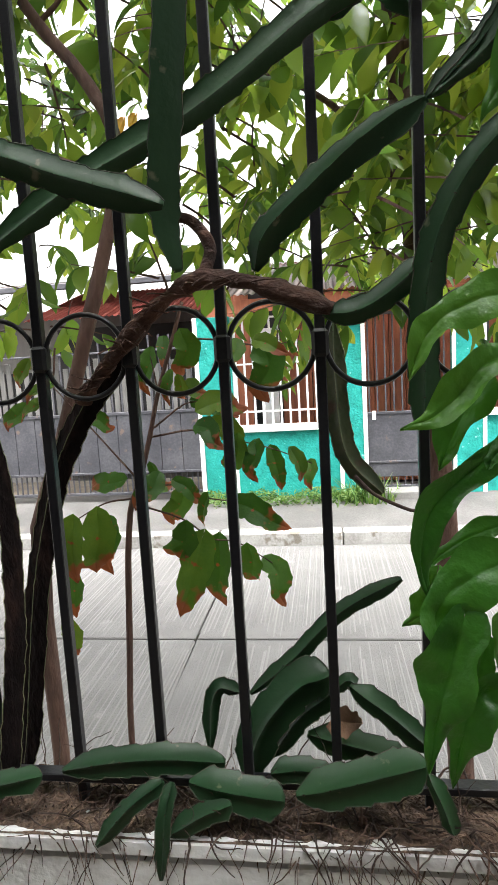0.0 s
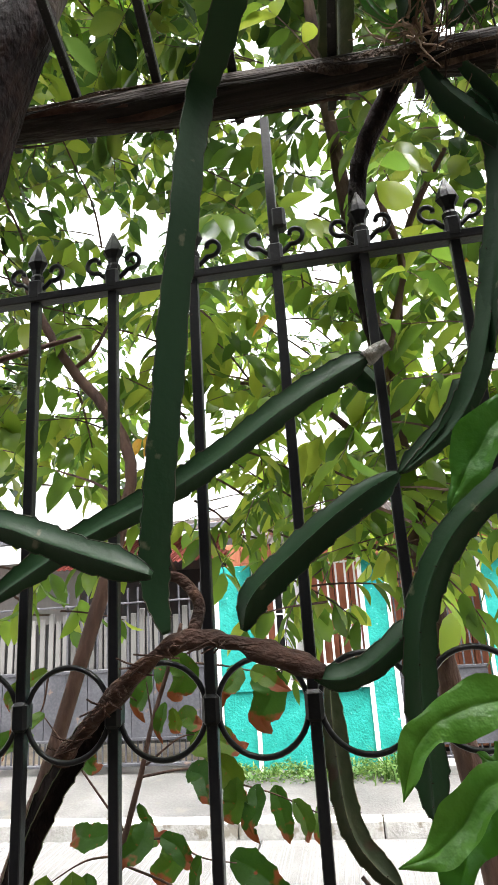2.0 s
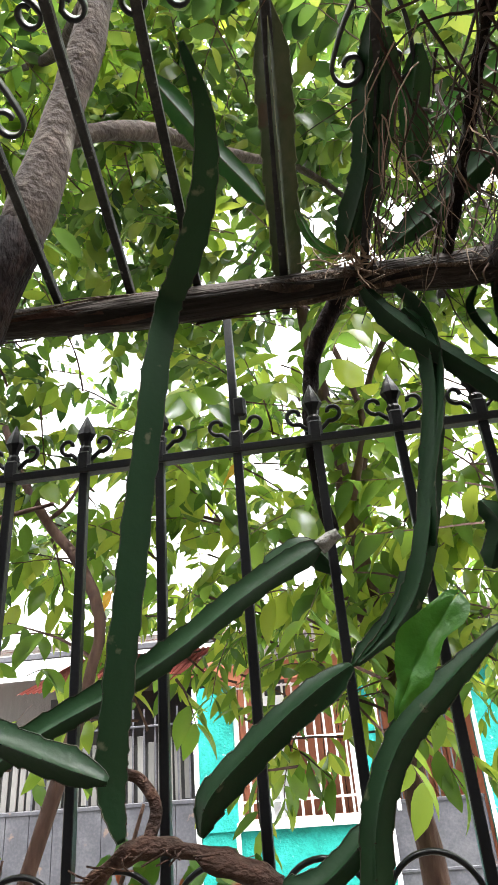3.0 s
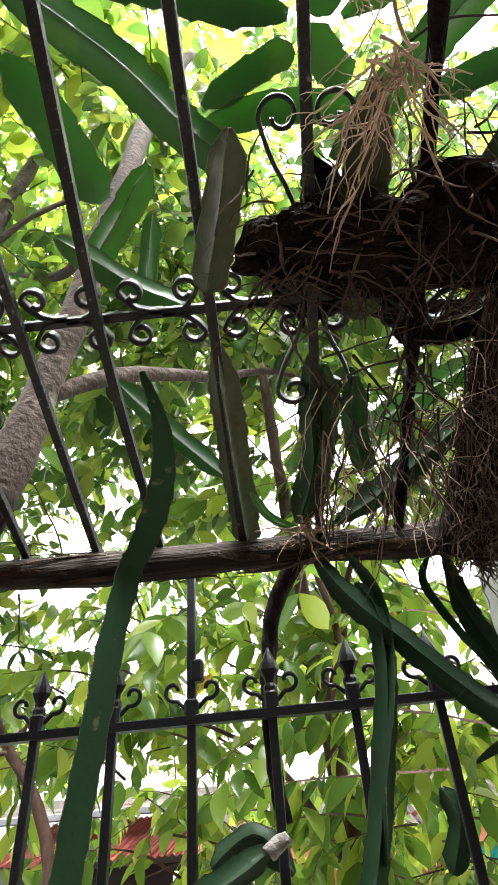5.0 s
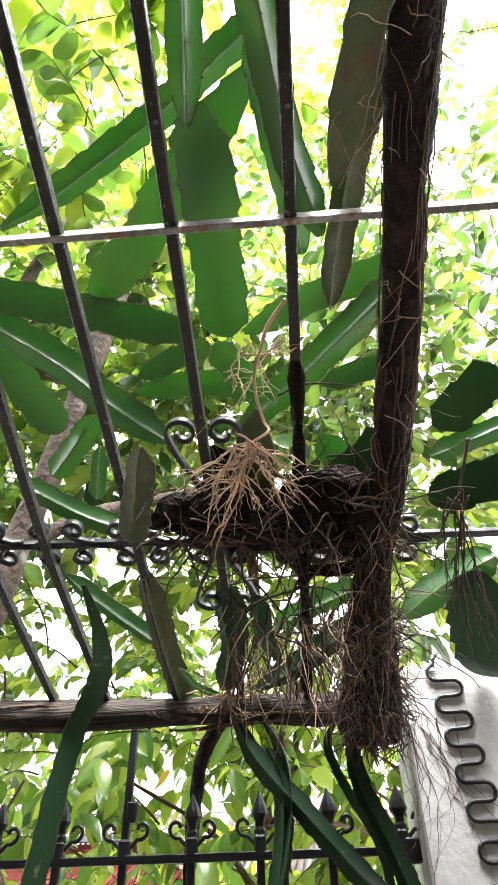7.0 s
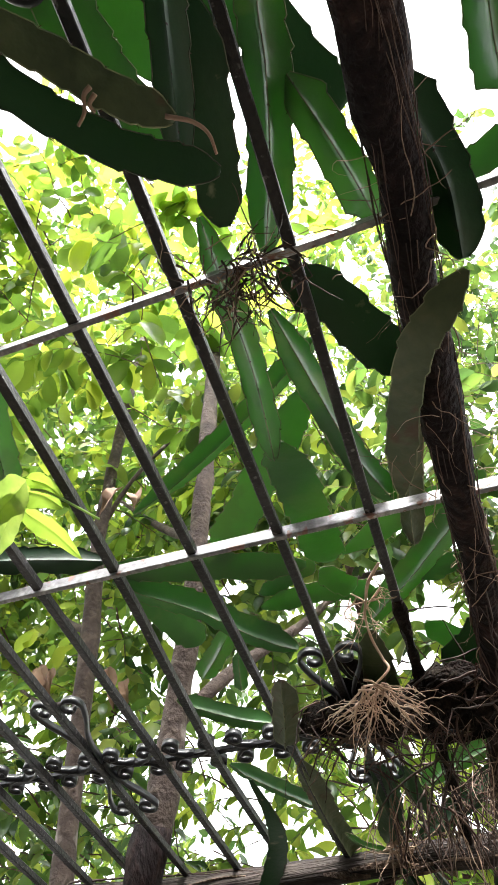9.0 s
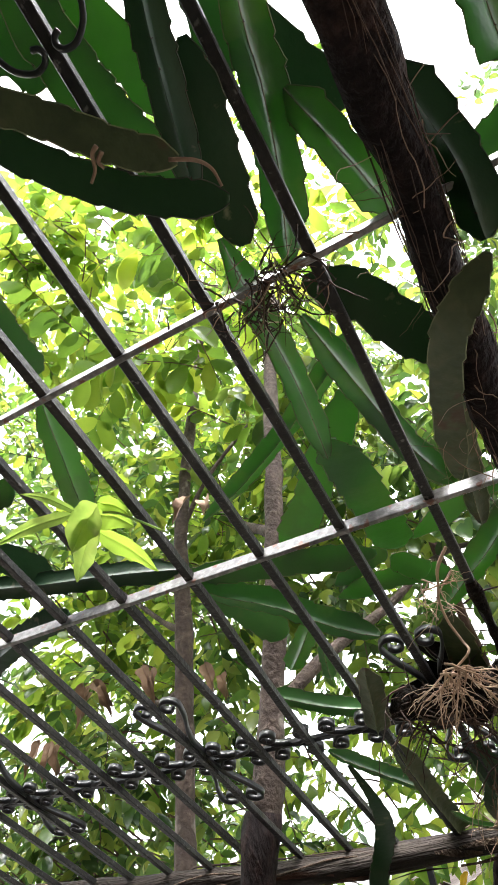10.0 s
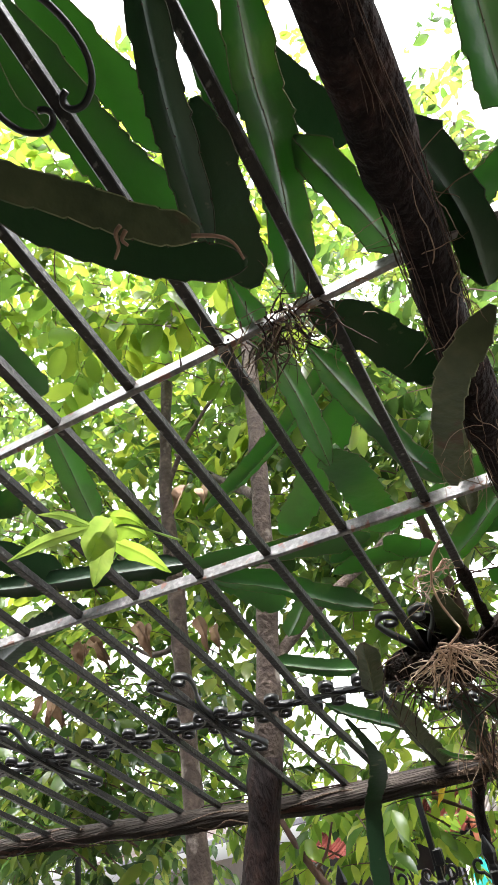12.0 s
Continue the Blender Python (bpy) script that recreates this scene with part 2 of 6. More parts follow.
def add_box(bm, lo, hi, bevel=0.0):
    lo, hi = Vector(lo), Vector(hi)
    c = (lo + hi) / 2
    m = Matrix.Translation(c) @ Matrix.Diagonal((*(hi - lo), 1))
    r = bmesh.ops.create_cube(bm, size=1, matrix=m)
    if bevel:
        edges = list({e for v in r["verts"] for e in v.link_edges})
        bmesh.ops.bevel(bm, geom=edges, offset=bevel, segments=1, affect="EDGES")
    return bm


def box(lo, hi, bevel=0.0):
    return add_box(bmesh.new(), lo, hi, bevel)


def smooth_path(pts, n):
    """A Catmull-Rom line through the points, n points long."""
    p = [Vector(q) for q in pts]
    p = [p[0] * 2 - p[1]] + p + [p[-1] * 2 - p[-2]]
    out = []
    for i in range(n):
        u = i / (n - 1) * (len(p) - 3)
        k = min(int(u), len(p) - 4)
        w = u - k
        a, b, c, d = p[k:k + 4]
        out.append(0.5 * (2 * b + (c - a) * w + (2 * a - 5 * b + 4 * c - d) * w * w + (3 * b - a - 3 * c + d) * w ** 3))
    return out


def add_tube(bm, pts, radius, segs=8, profile=None, turn=0.0, twist=0.0, cap=True):
    """A tube along pts; radius is a number or a function of 0..1; profile gives the radii round the section as (angle, factor)."""
    n = len(pts)
    rings = []
    up = None
    for i, p in enumerate(pts):
        d = (pts[min(i + 1, n - 1)] - pts[max(i - 1, 0)]).normalized()
        if up is None:
            up = Vector((0, 0, 1)) if abs(d.z) < 0.9 else Vector((0, 1, 0))
        side = d.cross(up)
        if side.length < 1e-5:
            side = d.orthogonal()
        side.normalize()
        up = side.cross(d).normalized()
        u = i / (n - 1)
        r = radius(u) if callable(radius) else radius
        ring = []
        prof = profile or [(2 * math.pi * k / segs, 1.0) for k in range(segs)]
        for a, f in prof:
            if callable(f):
                f = f(u)
            a = a + turn + twist * u
            ring.append(bm.verts.new(p + (side * math.cos(a) + up * math.sin(a)) * r * f))
        rings.append(ring)
    m = len(rings[0])
    for a, b in zip(rings, rings[1:]):
        for k in range(m):
            bm.faces.new((a[k], a[(k + 1) % m], b[(k + 1) % m], b[k]))
    if cap:
        bm.faces.new(rings[0][::-1])
        bm.faces.new(rings[-1])
    return bm


def tube(pts, radius, segs=8, **kw):
    return add_tube(bmesh.new(), [Vector(p) for p in pts], radius, segs, **kw)


# ---- ground, street, boundary wall ----
STREET = -0.25
S = 0.12                       # spacing of the iron bars
SLOPE = 0.31                  # rise of the overhead grille towards the yard


LEAN = 0.06                    # fall of the overhead grille along the fence


def over(y, x=0.0):
    return 2.272 - SLOPE * y - LEAN * x


SKEW = 0.058                   # the bars run a little aslant to the fence


def bar_at(k, y):
    """How far along the fence an overhead bar stands at y."""
    return bar_x(k) - 0.0215 - SKEW * y


def on_grille(x, y, drop=0.0, skew=0.0):
    """A pose on the grille: x along the fence, y down the bars, z up through it."""
    ey = Vector((-skew, 1, -SLOPE + LEAN * skew)).normalized()
    ez = Vector((LEAN, SLOPE, 1)).normalized()
    ex = ey.cross(ez)
    return Matrix.Translation((x, y, over(y, x) - drop)) @ Matrix((ex, ey, ez)).transposed().to_4x4()


def bar_x(k):
    return (k - 4) * S


bm = bmesh.new()
bmesh.ops.create_grid(bm, x_segments=2, y_segments=2, size=120, matrix=Matrix.Translation((0, 0, STREET - 0.06)))
solo("ground", bm, EARTH, "bare brown earth ground reaching to the horizon", "ground", kind="structure")

road = thing("road", "pale grey ribbed concrete street slabs", "road", kind="structure")
ROAD = material("ribbed_concrete", [(0.115, 0.111, 0.107), (0.138, 0.133, 0.128), (0.165, 0.16, 0.153)], rough=0.85, scale=3, detail=120, bump=0.6,
                spots=((0.2, 0.193, 0.185), 5, 0.66))
for y0, y1 in ((0.55, 2.79), (2.81, 4.74)):
    for i in range(-4, 5):
        bm = bmesh.new()
        x0, x1 = i * 3.6 - 1.0, i * 3.6 + 2.585
        add_box(bm, (x0, y0, STREET - 0.05), (x1, y1, STREET), 0.006)
        part("road_slab", bm, ROAD, road)
# broom ridges across the slabs, raked into the concrete
rng = np.random.default_rng(5)
verts, faces = [], []
for y0, y1 in ((0.6, 2.77), (2.83, 4.72)):
    x = -7.0
    while x < 5.0:
        w = 0.004 + 0.003 * rng.random()
        h = 0.001 + 0.003 * rng.random()
        s = 0.03 * (rng.random() - 0.5)
        b = len(verts)
        a0, a1 = y0 + 0.25 * rng.random() ** 2, y1 - 0.25 * rng.random() ** 2
        for yy in (a0, (a0 + a1) / 2, a1):
            o = s * (yy - y0) + 0.004 * (rng.random() - 0.5)
            verts += [(x + o - w, yy, STREET), (x + o, yy, STREET + h), (x + o + w, yy, STREET)]
        for j in (0, 3):
            faces += [(b + j, b + j + 1, b + j + 4, b + j + 3), (b + j + 1, b + j + 2, b + j + 5, b + j + 4)]
        x += 0.022 + 0.012 * rng.random()
me = bpy.data.meshes.new("broom_ridges")
me.from_pydata(verts, [], faces)
# ridges get a lighter copy of the concrete in place of shading contrast
me.materials.append(material("lightened_ridge", [(0.14, 0.136, 0.13), (0.175, 0.17, 0.163), (0.22, 0.213, 0.205)], rough=0.9, scale=6, detail=90, bump=0.4, island=0.7))
tagged(shared("broom_ridges", me, road), kind="stuff")

kerb = thing("kerb", "worn white-washed concrete kerb along the street", "kerb", kind="structure")
KERB = material("kerb_concrete", [(0.24, 0.23, 0.215), (0.35, 0.34, 0.325), (0.46, 0.45, 0.435)], rough=0.9, scale=4, detail=40, bump=0.5, spots=((0.2, 0.18, 0.15), 6, 0.6))
for i in range(-7, 7):
    part("kerb_stone", box((i * 1.2, 4.75, STREET - 0.05), (i * 1.2 + 1.19, 4.90, STREET + 0.13), 0.015), KERB, kerb)
bm = bmesh.new()
q = [bm.verts.new(p) for p in ((-9, 4.90, STREET + 0.12), (9, 4.90, STREET + 0.12), (9, 6.4, -0.02), (-9, 6.4, -0.02))]
bm.faces.new(q)
bmesh.ops.solidify(bm, geom=bm.faces[:], thickness=0.06)
solo("pavement", bm, CONCRETE, "stained grey concrete pavement sloping up to the gates", "pavement", kind="structure")

boundary = thing("wall_boundary", "low white-painted concrete wall under the fence, stained and root-covered", "wall", kind="structure")
bm = box((-3.2, -0.058, -0.5), (0.384, 0.066, 0.84), 0.006)
part("wall_body", bm, WHITE_WALL, boundary)
part("coping", box((-3.2, -0.064, 0.842), (0.384, 0.072, 0.872), 0.006), WHITE_WALL, boundary)

# unseen wall behind the camera, added to keep sky and sun off the fence's near side
light_blocker = thing("wall_blocker", "plain dark unseen wall added behind the yard to block light", "wall", kind="structure")
part("wall_body", box((-9, -2.4, -0.5), (9, -2.2, 5.6)), BLOCKER_PAINT, light_blocker)
# unseen floor under the camera, dark to cut bounced light
solo("floor", box((-9, -2.2, -0.5), (9, -0.06, -0.2)), EARTH, "unseen yard floor, kept dark to bounce little light", "floor", kind="structure")

# ---- corner pillar with its bent-wire ornament ----
pillar = thing("pillar", "white-painted square concrete pillar with hair-thin root tracks", "pillar", kind="structure")
part("shaft", box((0.386, -0.10, -0.5), (0.74, 0.14, 2.327), 0.004), PILLAR, pillar)
wire = [(0.462, -0.1045, 2.352), (0.452, -0.1045, 2.338)]
for i in range(21):
    side = -1 if i % 2 == 0 else 1
    zc, mid = 2.317 - i * 0.0262, 0.4635 + i * 0.0024
    for a in range(7):
        ang = math.pi / 2 - a * math.pi / 6
        wire.append((mid + side * (0.0125 + 0.0131 * math.cos(ang)), -0.1045, zc + 0.0131 * math.sin(ang)))
solo("wire_ornament", tube(wire, 0.0036, 6), IRON, "black serpentine bent-wire ornament fixed to the white pillar", "ornament", smooth=True)

# ---- iron fence ----
K0, K1 = -20, 7
fence = thing("fence", "black wrought-iron fence with rings, scrolls and spear tips", "fence")
RAIL_Z, RING_Z = 2.068, 1.497
bar_short = mesh_of("bar", box((-0.0065, -0.0065, 0.866), (0.0065, 0.0065, RAIL_Z + 0.03), 0.0012), IRON)
bar_long = mesh_of("bar", box((-0.0065, -0.0065, 0.866), (0.0065, 0.0065, 2.315), 0.0012), IRON)


def spear_mesh():
    bm = bmesh.new()
    levels = [(0.0, 0.006), (0.006, 0.011), (0.013, 0.011), (0.018, 0.008), (0.025, 0.009), (0.037, 0.016), (0.048, 0.0125), (0.072, 0.001)]
    rings = []
    for zz, r in levels:
        rings.append([bm.verts.new((r * math.cos(a), r * 0.7 * math.sin(a), zz)) for a in [k * math.pi / 4 for k in range(8)]])
    for a, b in zip(rings, rings[1:]):
        for k in range(8):
            bm.faces.new((a[k], a[(k + 1) % 8], b[(k + 1) % 8], b[k]))
    bm.faces.new(rings[0][::-1])
    bm.faces.new(rings[-1])
    return bm


SPEAR = mesh_of("spear_tip", spear_mesh(), IRON)


def scroll_path(h=0.040, turns=0.95, r0=0.0155, flip=1):
    """A curl that leaves the foot, swings out and rolls in on itself."""
    pts = [(0.002 * flip, 0, 0.0), (0.012 * flip, 0, 0.006), (0.022 * flip, 0, 0.016)]
    cx, cz = 0.028 * flip, h - r0 * 0.6
    for i in range(15):
        u = i / 14
        a = -0.6 * math.pi + u * turns * 2 * math.pi * 0.85
        r = r0 * (1 - 0.62 * u)
        pts.append((cx + flip * r * math.cos(a), 0, cz + r * math.sin(a)))
    return pts


SCROLL_R = mesh_of("scroll", tube(scroll_path(), 0.0036, 6), IRON, True)
SCROLL_L = mesh_of("scroll", tube(scroll_path(flip=-1), 0.0036, 6), IRON, True)
COLLAR = mesh_of("collar", box((-0.0105, -0.0105, -0.017), (0.0105, 0.0105, 0.017), 0.004), IRON)


def ring_mesh(r, t):
    bm = bmesh.new()
    pts = [Vector((r * math.cos(a), 0, r * math.sin(a))) for a in [2 * math.pi * k / 36 for k in range(37)]]
    return add_tube(bm, pts, t, 6)


RING = mesh_of("ring", ring_mesh(0.0535, 0.0035), IRON, True)
LONG = (3, -6, -15)
for k in range(K0, K1 + 1):
    x = bar_x(k)
    bar = shared("bar", bar_long if k in LONG else bar_short, fence, pose(x, 0, 0))
    if k not in LONG:
        shared("spear_tip", SPEAR, bar, pose(0, 0, RAIL_Z + 0.022))
    else:
        shared("finial_boss", COLLAR, bar, pose(0.008, 0.002, RAIL_Z + 0.07))
    shared("scroll", SCROLL_R, bar, pose(0, 0, RAIL_Z + 0.012))
    shared("scroll", SCROLL_L, bar, pose(0, 0, RAIL_Z + 0.012))
    shared("collar", COLLAR, bar, pose(0, 0, RING_Z))
    shared("collar", COLLAR, bar, pose(0, 0, RAIL_Z + 0.012))
    if k < K1:
        shared("ring", RING, fence, pose(x + S / 2, 0, RING_Z))
part("top_rail", box((bar_x(K0) - 0.1, -0.010, RAIL_Z - 0.008), (0.372, 0.010, RAIL_Z + 0.005), 0.0015), IRON, fence)
part("rail_end", box((0.362, -0.018, RAIL_Z - 0.02), (0.386, 0.018, RAIL_Z + 0.016), 0.003), IRON, fence)
part("bottom_rail", box((bar_x(K0) - 0.1, -0.010, 0.906), (0.384, 0.010, 0.918), 0.0015), IRON, fence)

# ---- overhead grille ----
grille = thing("overhead_grille", "black wrought-iron overhead grille sloping over the yard, paint worn, rails paled for sky glare", "grille")
Y_END = -2.17
length = (abs(Y_END) - 0.03) * math.sqrt(1 + SLOPE * SLOPE)
gbar = mesh_of("grille_bar", box((-0.0062, -length, -0.0062), (0.0062, 0, 0.0062), 0.0012), IRON_FLAKED)
for k in range(-24, 8):
    if k != 3:
        shared("grille_bar", gbar, grille, on_grille(bar_at(k, -0.03), -0.03, 0, SKEW))
bowed = [(bar_at(3, y) + dx, y, over(y, bar_at(3, y) + dx)) for y, dx in ((-0.03, -0.012), (-0.25, -0.018), (-0.46, -0.02), (-0.7, -0.008), (-0.9, 0.003), (-1.22, 0.006), (-1.7, 0.0), (Y_END, 0.0))]
part("grille_bar", tube(smooth_path(bowed, 60), 0.0085, 4, turn=math.pi / 4), IRON_FLAKED, grille)
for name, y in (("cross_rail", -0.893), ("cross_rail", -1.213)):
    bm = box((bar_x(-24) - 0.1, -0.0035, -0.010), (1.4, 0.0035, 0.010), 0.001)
    ob = part(name, bm, IRON_GLARE, grille)
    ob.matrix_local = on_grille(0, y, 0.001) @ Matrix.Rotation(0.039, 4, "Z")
# scrolled rail: a flat bar with double curls on both sides of each bar
ys = -0.461
ob = part("scroll_rail", box((bar_x(-24) - 0.1, -0.006, -0.004), (1.4, 0.006, 0.004), 0.001), IRON, grille)
ob.matrix_local = on_grille(0, ys, -0.012) @ Matrix.Rotation(0.02, 4, "Z")


RIBBON = [(1.25, 1.0), (math.pi - 1.25, 1.0), (math.pi + 1.25, 1.0), (2 * math.pi - 1.25, 1.0)]   # a flat bar on edge


def lying_scroll(fx, fy):
    pts = [(0.060 * fx, 0.000, 0), (0.045 * fx, 0.001 * fy, 0), (0.030 * fx, 0.006 * fy, 0), (0.018 * fx, 0.018 * fy, 0)]
    for i in range(15):
        u = i / 14
        a = math.pi * (0.95 - 1.75 * u)
        r = 0.0165 * (1 - 0.6 * u)
        pts.append(((0.028 + r * math.cos(a)) * fx, (0.026 + r * math.sin(a)) * fy, 0))
    return tube(pts, 0.0072, profile=RIBBON)


LYING = [mesh_of("lying_scroll", lying_scroll(a, b), IRON, True) for a in (1, -1) for b in (1, -1)]
for k in range(-18, 8):
    for me in LYING:
        shared("lying_scroll", me, grille, on_grille(bar_at(k, ys), ys + 0.02 * bar_at(k, ys), -0.012))
# tall lyres: two strips that leave the bar at the rail, flare and roll in at both ends
def lyre(fx, fy):
    pts = [(0.007 * fx, 0.0, 0), (0.009 * fx, 0.045 * fy, 0), (0.020 * fx, 0.085 * fy, 0), (0.036 * fx, 0.118 * fy, 0), (0.046 * fx, 0.15 * fy, 0)]
    for i in range(16):
        u = i / 15
        a = 0.15 + 1.9 * math.pi * u
        r = 0.021 * (1 - 0.62 * u)
        pts.append(((0.026 + r * math.cos(a)) * fx, (0.158 + r * math.sin(a)) * fy, 0))
    return tube(smooth_path(pts, 44), 0.0068, profile=RIBBON)


LYRE = [mesh_of("lyre_strip", lyre(a, b), IRON, True) for a in (1, -1) for b in (1, -1)]
for k in (5, 1, -3, -7):
    for me in LYRE:
        shared("lyre_strip", me, grille, on_grille(bar_at(k, ys - 0.035), ys - 0.035, -0.006, SKEW))
# large bowed curls further in
BOW = [(0.020, 0.036, 0), (0.012, 0.040, 0), (0.009, 0.048, 0), (0.016, 0.057, 0), (0.032, 0.058, 0), (0.052, 0.042, 0), (0.062, 0.012, 0), (0.058, -0.03, 0), (0.042, -0.07, 0), (0.016, -0.10, 0), (0.004, -0.105, 0)]
BOW_A = mesh_of("bow_curl", tube(smooth_path([(-0.75 * x, 0.65 * y, z) for x, y, z in BOW], 34), 0.003, 6), IRON, True)
BOW_B = mesh_of("bow_curl", tube(smooth_path([(0.75 * x, 0.65 * y, z) for x, y, z in BOW], 34), 0.003, 6), IRON, True)
for k in (1, 5):
    for me in (BOW_A, BOW_B):
        shared("bow_curl", me, grille, on_grille(bar_at(k, -1.492), -1.492, 0.012, SKEW))


# ---- beam wrapped in dry bark and runners ----
def beam_z(x):
    return 2.278 - 0.012 * x + (0.07 * (-0.2 - x) if x < -0.2 else 0.0)


beam = thing("beam", "weathered round wooden beam wrapped in dry runners", "beam")
rnd = random.Random(3)
pts = [Vector((-3.0 + 0.12 * i, -0.085 + 0.004 * rnd.uniform(-1, 1), beam_z(-3.0 + 0.12 * i) + 0.005 * rnd.uniform(-1, 1))) for i in range(29)]
bm = add_tube(bmesh.new(), pts, lambda u: 0.0255 + 0.0025 * math.sin(40 * u), 14)
for v in bm.verts:
    v.co += Vector((0, 1, 0.6)) * 0.004 * noise.noise(v.co * 30)
part("pole", bm, BEAM_WOOD, beam, smooth=True)
for i in range(26):
    x = rnd.uniform(-2.2, 0.2)
    L = rnd.uniform(0.15, 0.5)
    a0, da = rnd.uniform(0, 6.3), rnd.uniform(-2.2, 2.2)
    run = []
    for j in range(14):
        u = j / 13
        a = a0 + da * u + 0.3 * math.sin(9 * u + i)
        run.append(Vector((x + L * u, -0.085 + 0.029 * math.cos(a), beam_z(x + L * u) + 0.029 * math.sin(a))))
    part("runner", add_tube(bmesh.new(), run, rnd.uniform(0.0008, 0.0024), 5), DARK_ROOT if i % 3 else LITTER_BROWN, beam)

for i in range(34):
    x, L, a = rnd.uniform(-2.4, 0.25), rnd.uniform(0.06, 0.24), rnd.uniform(-2.9, 0.2)
    w, lift = rnd.uniform(0.003, 0.009), rnd.uniform(0.002, 0.009)
    bm = bmesh.new()
    rows = []
    for j in range(9):
        u = j / 8
        rr = 0.0275 + lift * abs(2 * u - 1) ** 3 + 0.001 * math.sin(9 * u + i)
        row = []
        for d in (-1, 0, 1):
            b = a + 0.25 * math.sin(3 * u + i) + d * w / 0.028 * (1 - 0.7 * abs(2 * u - 1))
            row.append(bm.verts.new((x + L * u, -0.085 + rr * math.cos(b), beam_z(x + L * u) + rr * math.sin(b))))
        rows.append(row)
    for p, q in zip(rows, rows[1:]):
        for k in (0, 1):
            bm.faces.new((p[k], p[k + 1], q[k + 1], q[k]))
    bmesh.ops.solidify(bm, geom=bm.faces[:], thickness=0.0008)
    part("bark_strip", bm, LITTER_BROWN if i % 4 == 0 else DRY_BARK, beam)

# ---- houses across the street ----
house = thing("teal_house", "teal stucco house front with white trim, barred window and iron gate", "house")
HY = 6.0
part("wall", box((-1.60, HY, -0.2), (-0.055, HY + 0.14, 0.72), 0.004), TEAL, house)
part("column", box((-1.62, HY - 0.02, 0.72), (-1.24, HY + 0.14, 2.05), 0.004), TEAL, house)
part("column", box((-0.05, HY - 0.03, -0.2), (0.19, HY + 0.2, 2.05), 0.004), TEAL, house)
part("column", box((1.14, HY - 0.03, -0.2), (1.43, HY + 0.2, 2.05), 0.004), TEAL, house)
part("wall", box((1.43, HY, -0.2), (4.5, HY + 0.14, 0.80), 0.004), TEAL, house)
part("sill", box((-1.25, HY - 0.05, 0.721), (-0.08, HY + 0.16, 0.79), 0.006), WHITE, house, "white-painted concrete sill")
part("sill", box((1.43, HY - 0.05, 0.801), (4.5, HY + 0.16, 0.87), 0.006), WHITE, house, "white-painted concrete sill")
for x0, x1, z0, z1 in ((-1.26, -1.22, -0.15, 0.72), (-0.09, -0.045, -0.15, 2.05), (0.175, 0.22, -0.15, 2.05), (1.115, 1.15, -0.15, 2.05), (1.42, 1.46, -0.15, 2.05), (-1.645, -1.60, -0.1, 2.05)):
    part("trim", box((x0, HY - 0.045, z0), (x1, HY - 0.002, z1), 0.003), WHITE, house, "white trim strip")
wbar = mesh_of("window_bar", box((-0.011, -0.011, 0), (0.011, 0.011, 1.25), 0.002), WHITE)
gbar2 = mesh_of("window_bar", box((-0.009, -0.009, 0), (0.009, 0.009, 1.25), 0.002), GREY_STEEL)
bm = box((-1.24, HY + 0.045, 0.79), (-1.205, HY + 0.08, 2.05), 0.003)
window = part("window", bm, WHITE, house, "white barred window opening")
part("window_post", box((-0.09, HY + 0.045, 0.79), (-0.056, HY + 0.08, 2.05), 0.003), WHITE, window)
for i in range(12):
    shared("window_bar", wbar, window, pose(-1.2 + i * 0.098, HY + 0.06, 0.79))
for i in range(26):
    shared("window_bar", gbar2, house, pose(1.5 + i * 0.11, HY + 0.06, 0.87))
for zz in (0.95, 1.5, 2.02):
    part("window_rail", box((-1.205, HY + 0.05, zz - 0.01), (-0.09, HY + 0.072, zz + 0.01), 0.002), WHITE, window)
# boards of the house wall inside the porch
for i in range(34):
    x = -1.7 + i * 0.19
    if -1.25 < x < -0.75:
        continue
    part("board", box((x, HY + 1.0 + 0.004 * (i % 3), -0.1), (x + 0.183, HY + 1.06, 2.4), 0.004), BROWN_BOARD, house)
# dark sheet in place of the shaded depth of the porch
part("porch_shade", box((-1.75, HY + 1.08, -0.2), (4.7, HY + 1.16, 2.5)), SHADE_FILL, house)
part("white_door", box((-1.02, HY + 0.96, -0.1), (-0.8, HY + 1.0, 1.95), 0.006), WHITE, house, "white-painted door leaf in the porch")
part("fascia", box((-1.3, HY - 0.22, 2.06), (4.6, HY - 0.18, 2.2), 0.004), BROWN_BOARD, house)


def corrugated(x0, x1, y0, z0, y1, z1, pitch=0.076, amp=0.011):
    bm = bmesh.new()
    n = int((x1 - x0) / pitch * 6)
    top, bot = [], []
    for i in range(n + 1):
        x = x0 + (x1 - x0) * i / n
        h = amp * math.sin(2 * math.pi * x / pitch)
        bot.append(bm.verts.new((x, y0, z0 + h)))
        top.append(bm.verts.new((x, y1, z1 + h)))
    for i in range(n):
        bm.faces.new((bot[i], bot[i + 1], top[i + 1], top[i]))
    bmesh.ops.solidify(bm, geom=bm.faces[:], thickness=0.004)
    return bm


part("roof", corrugated(-1.35, 4.8, HY - 0.3, 2.24, HY + 3.2, 3.15), ROOF, house, "faded corrugated sheet roof", True)
part("gable_wall", box((-1.7, HY + 2.9, -0.2), (4.8, HY + 3.05, 3.1)), WHITE_WALL, house)

gate = thing("steel_gate", "grey sheet-steel gate with bars above between teal columns", "gate")
part("panel", box((0.21, HY + 0.02, 0.14), (1.08, HY + 0.05, 0.86), 0.004), GREY_STEEL, gate)
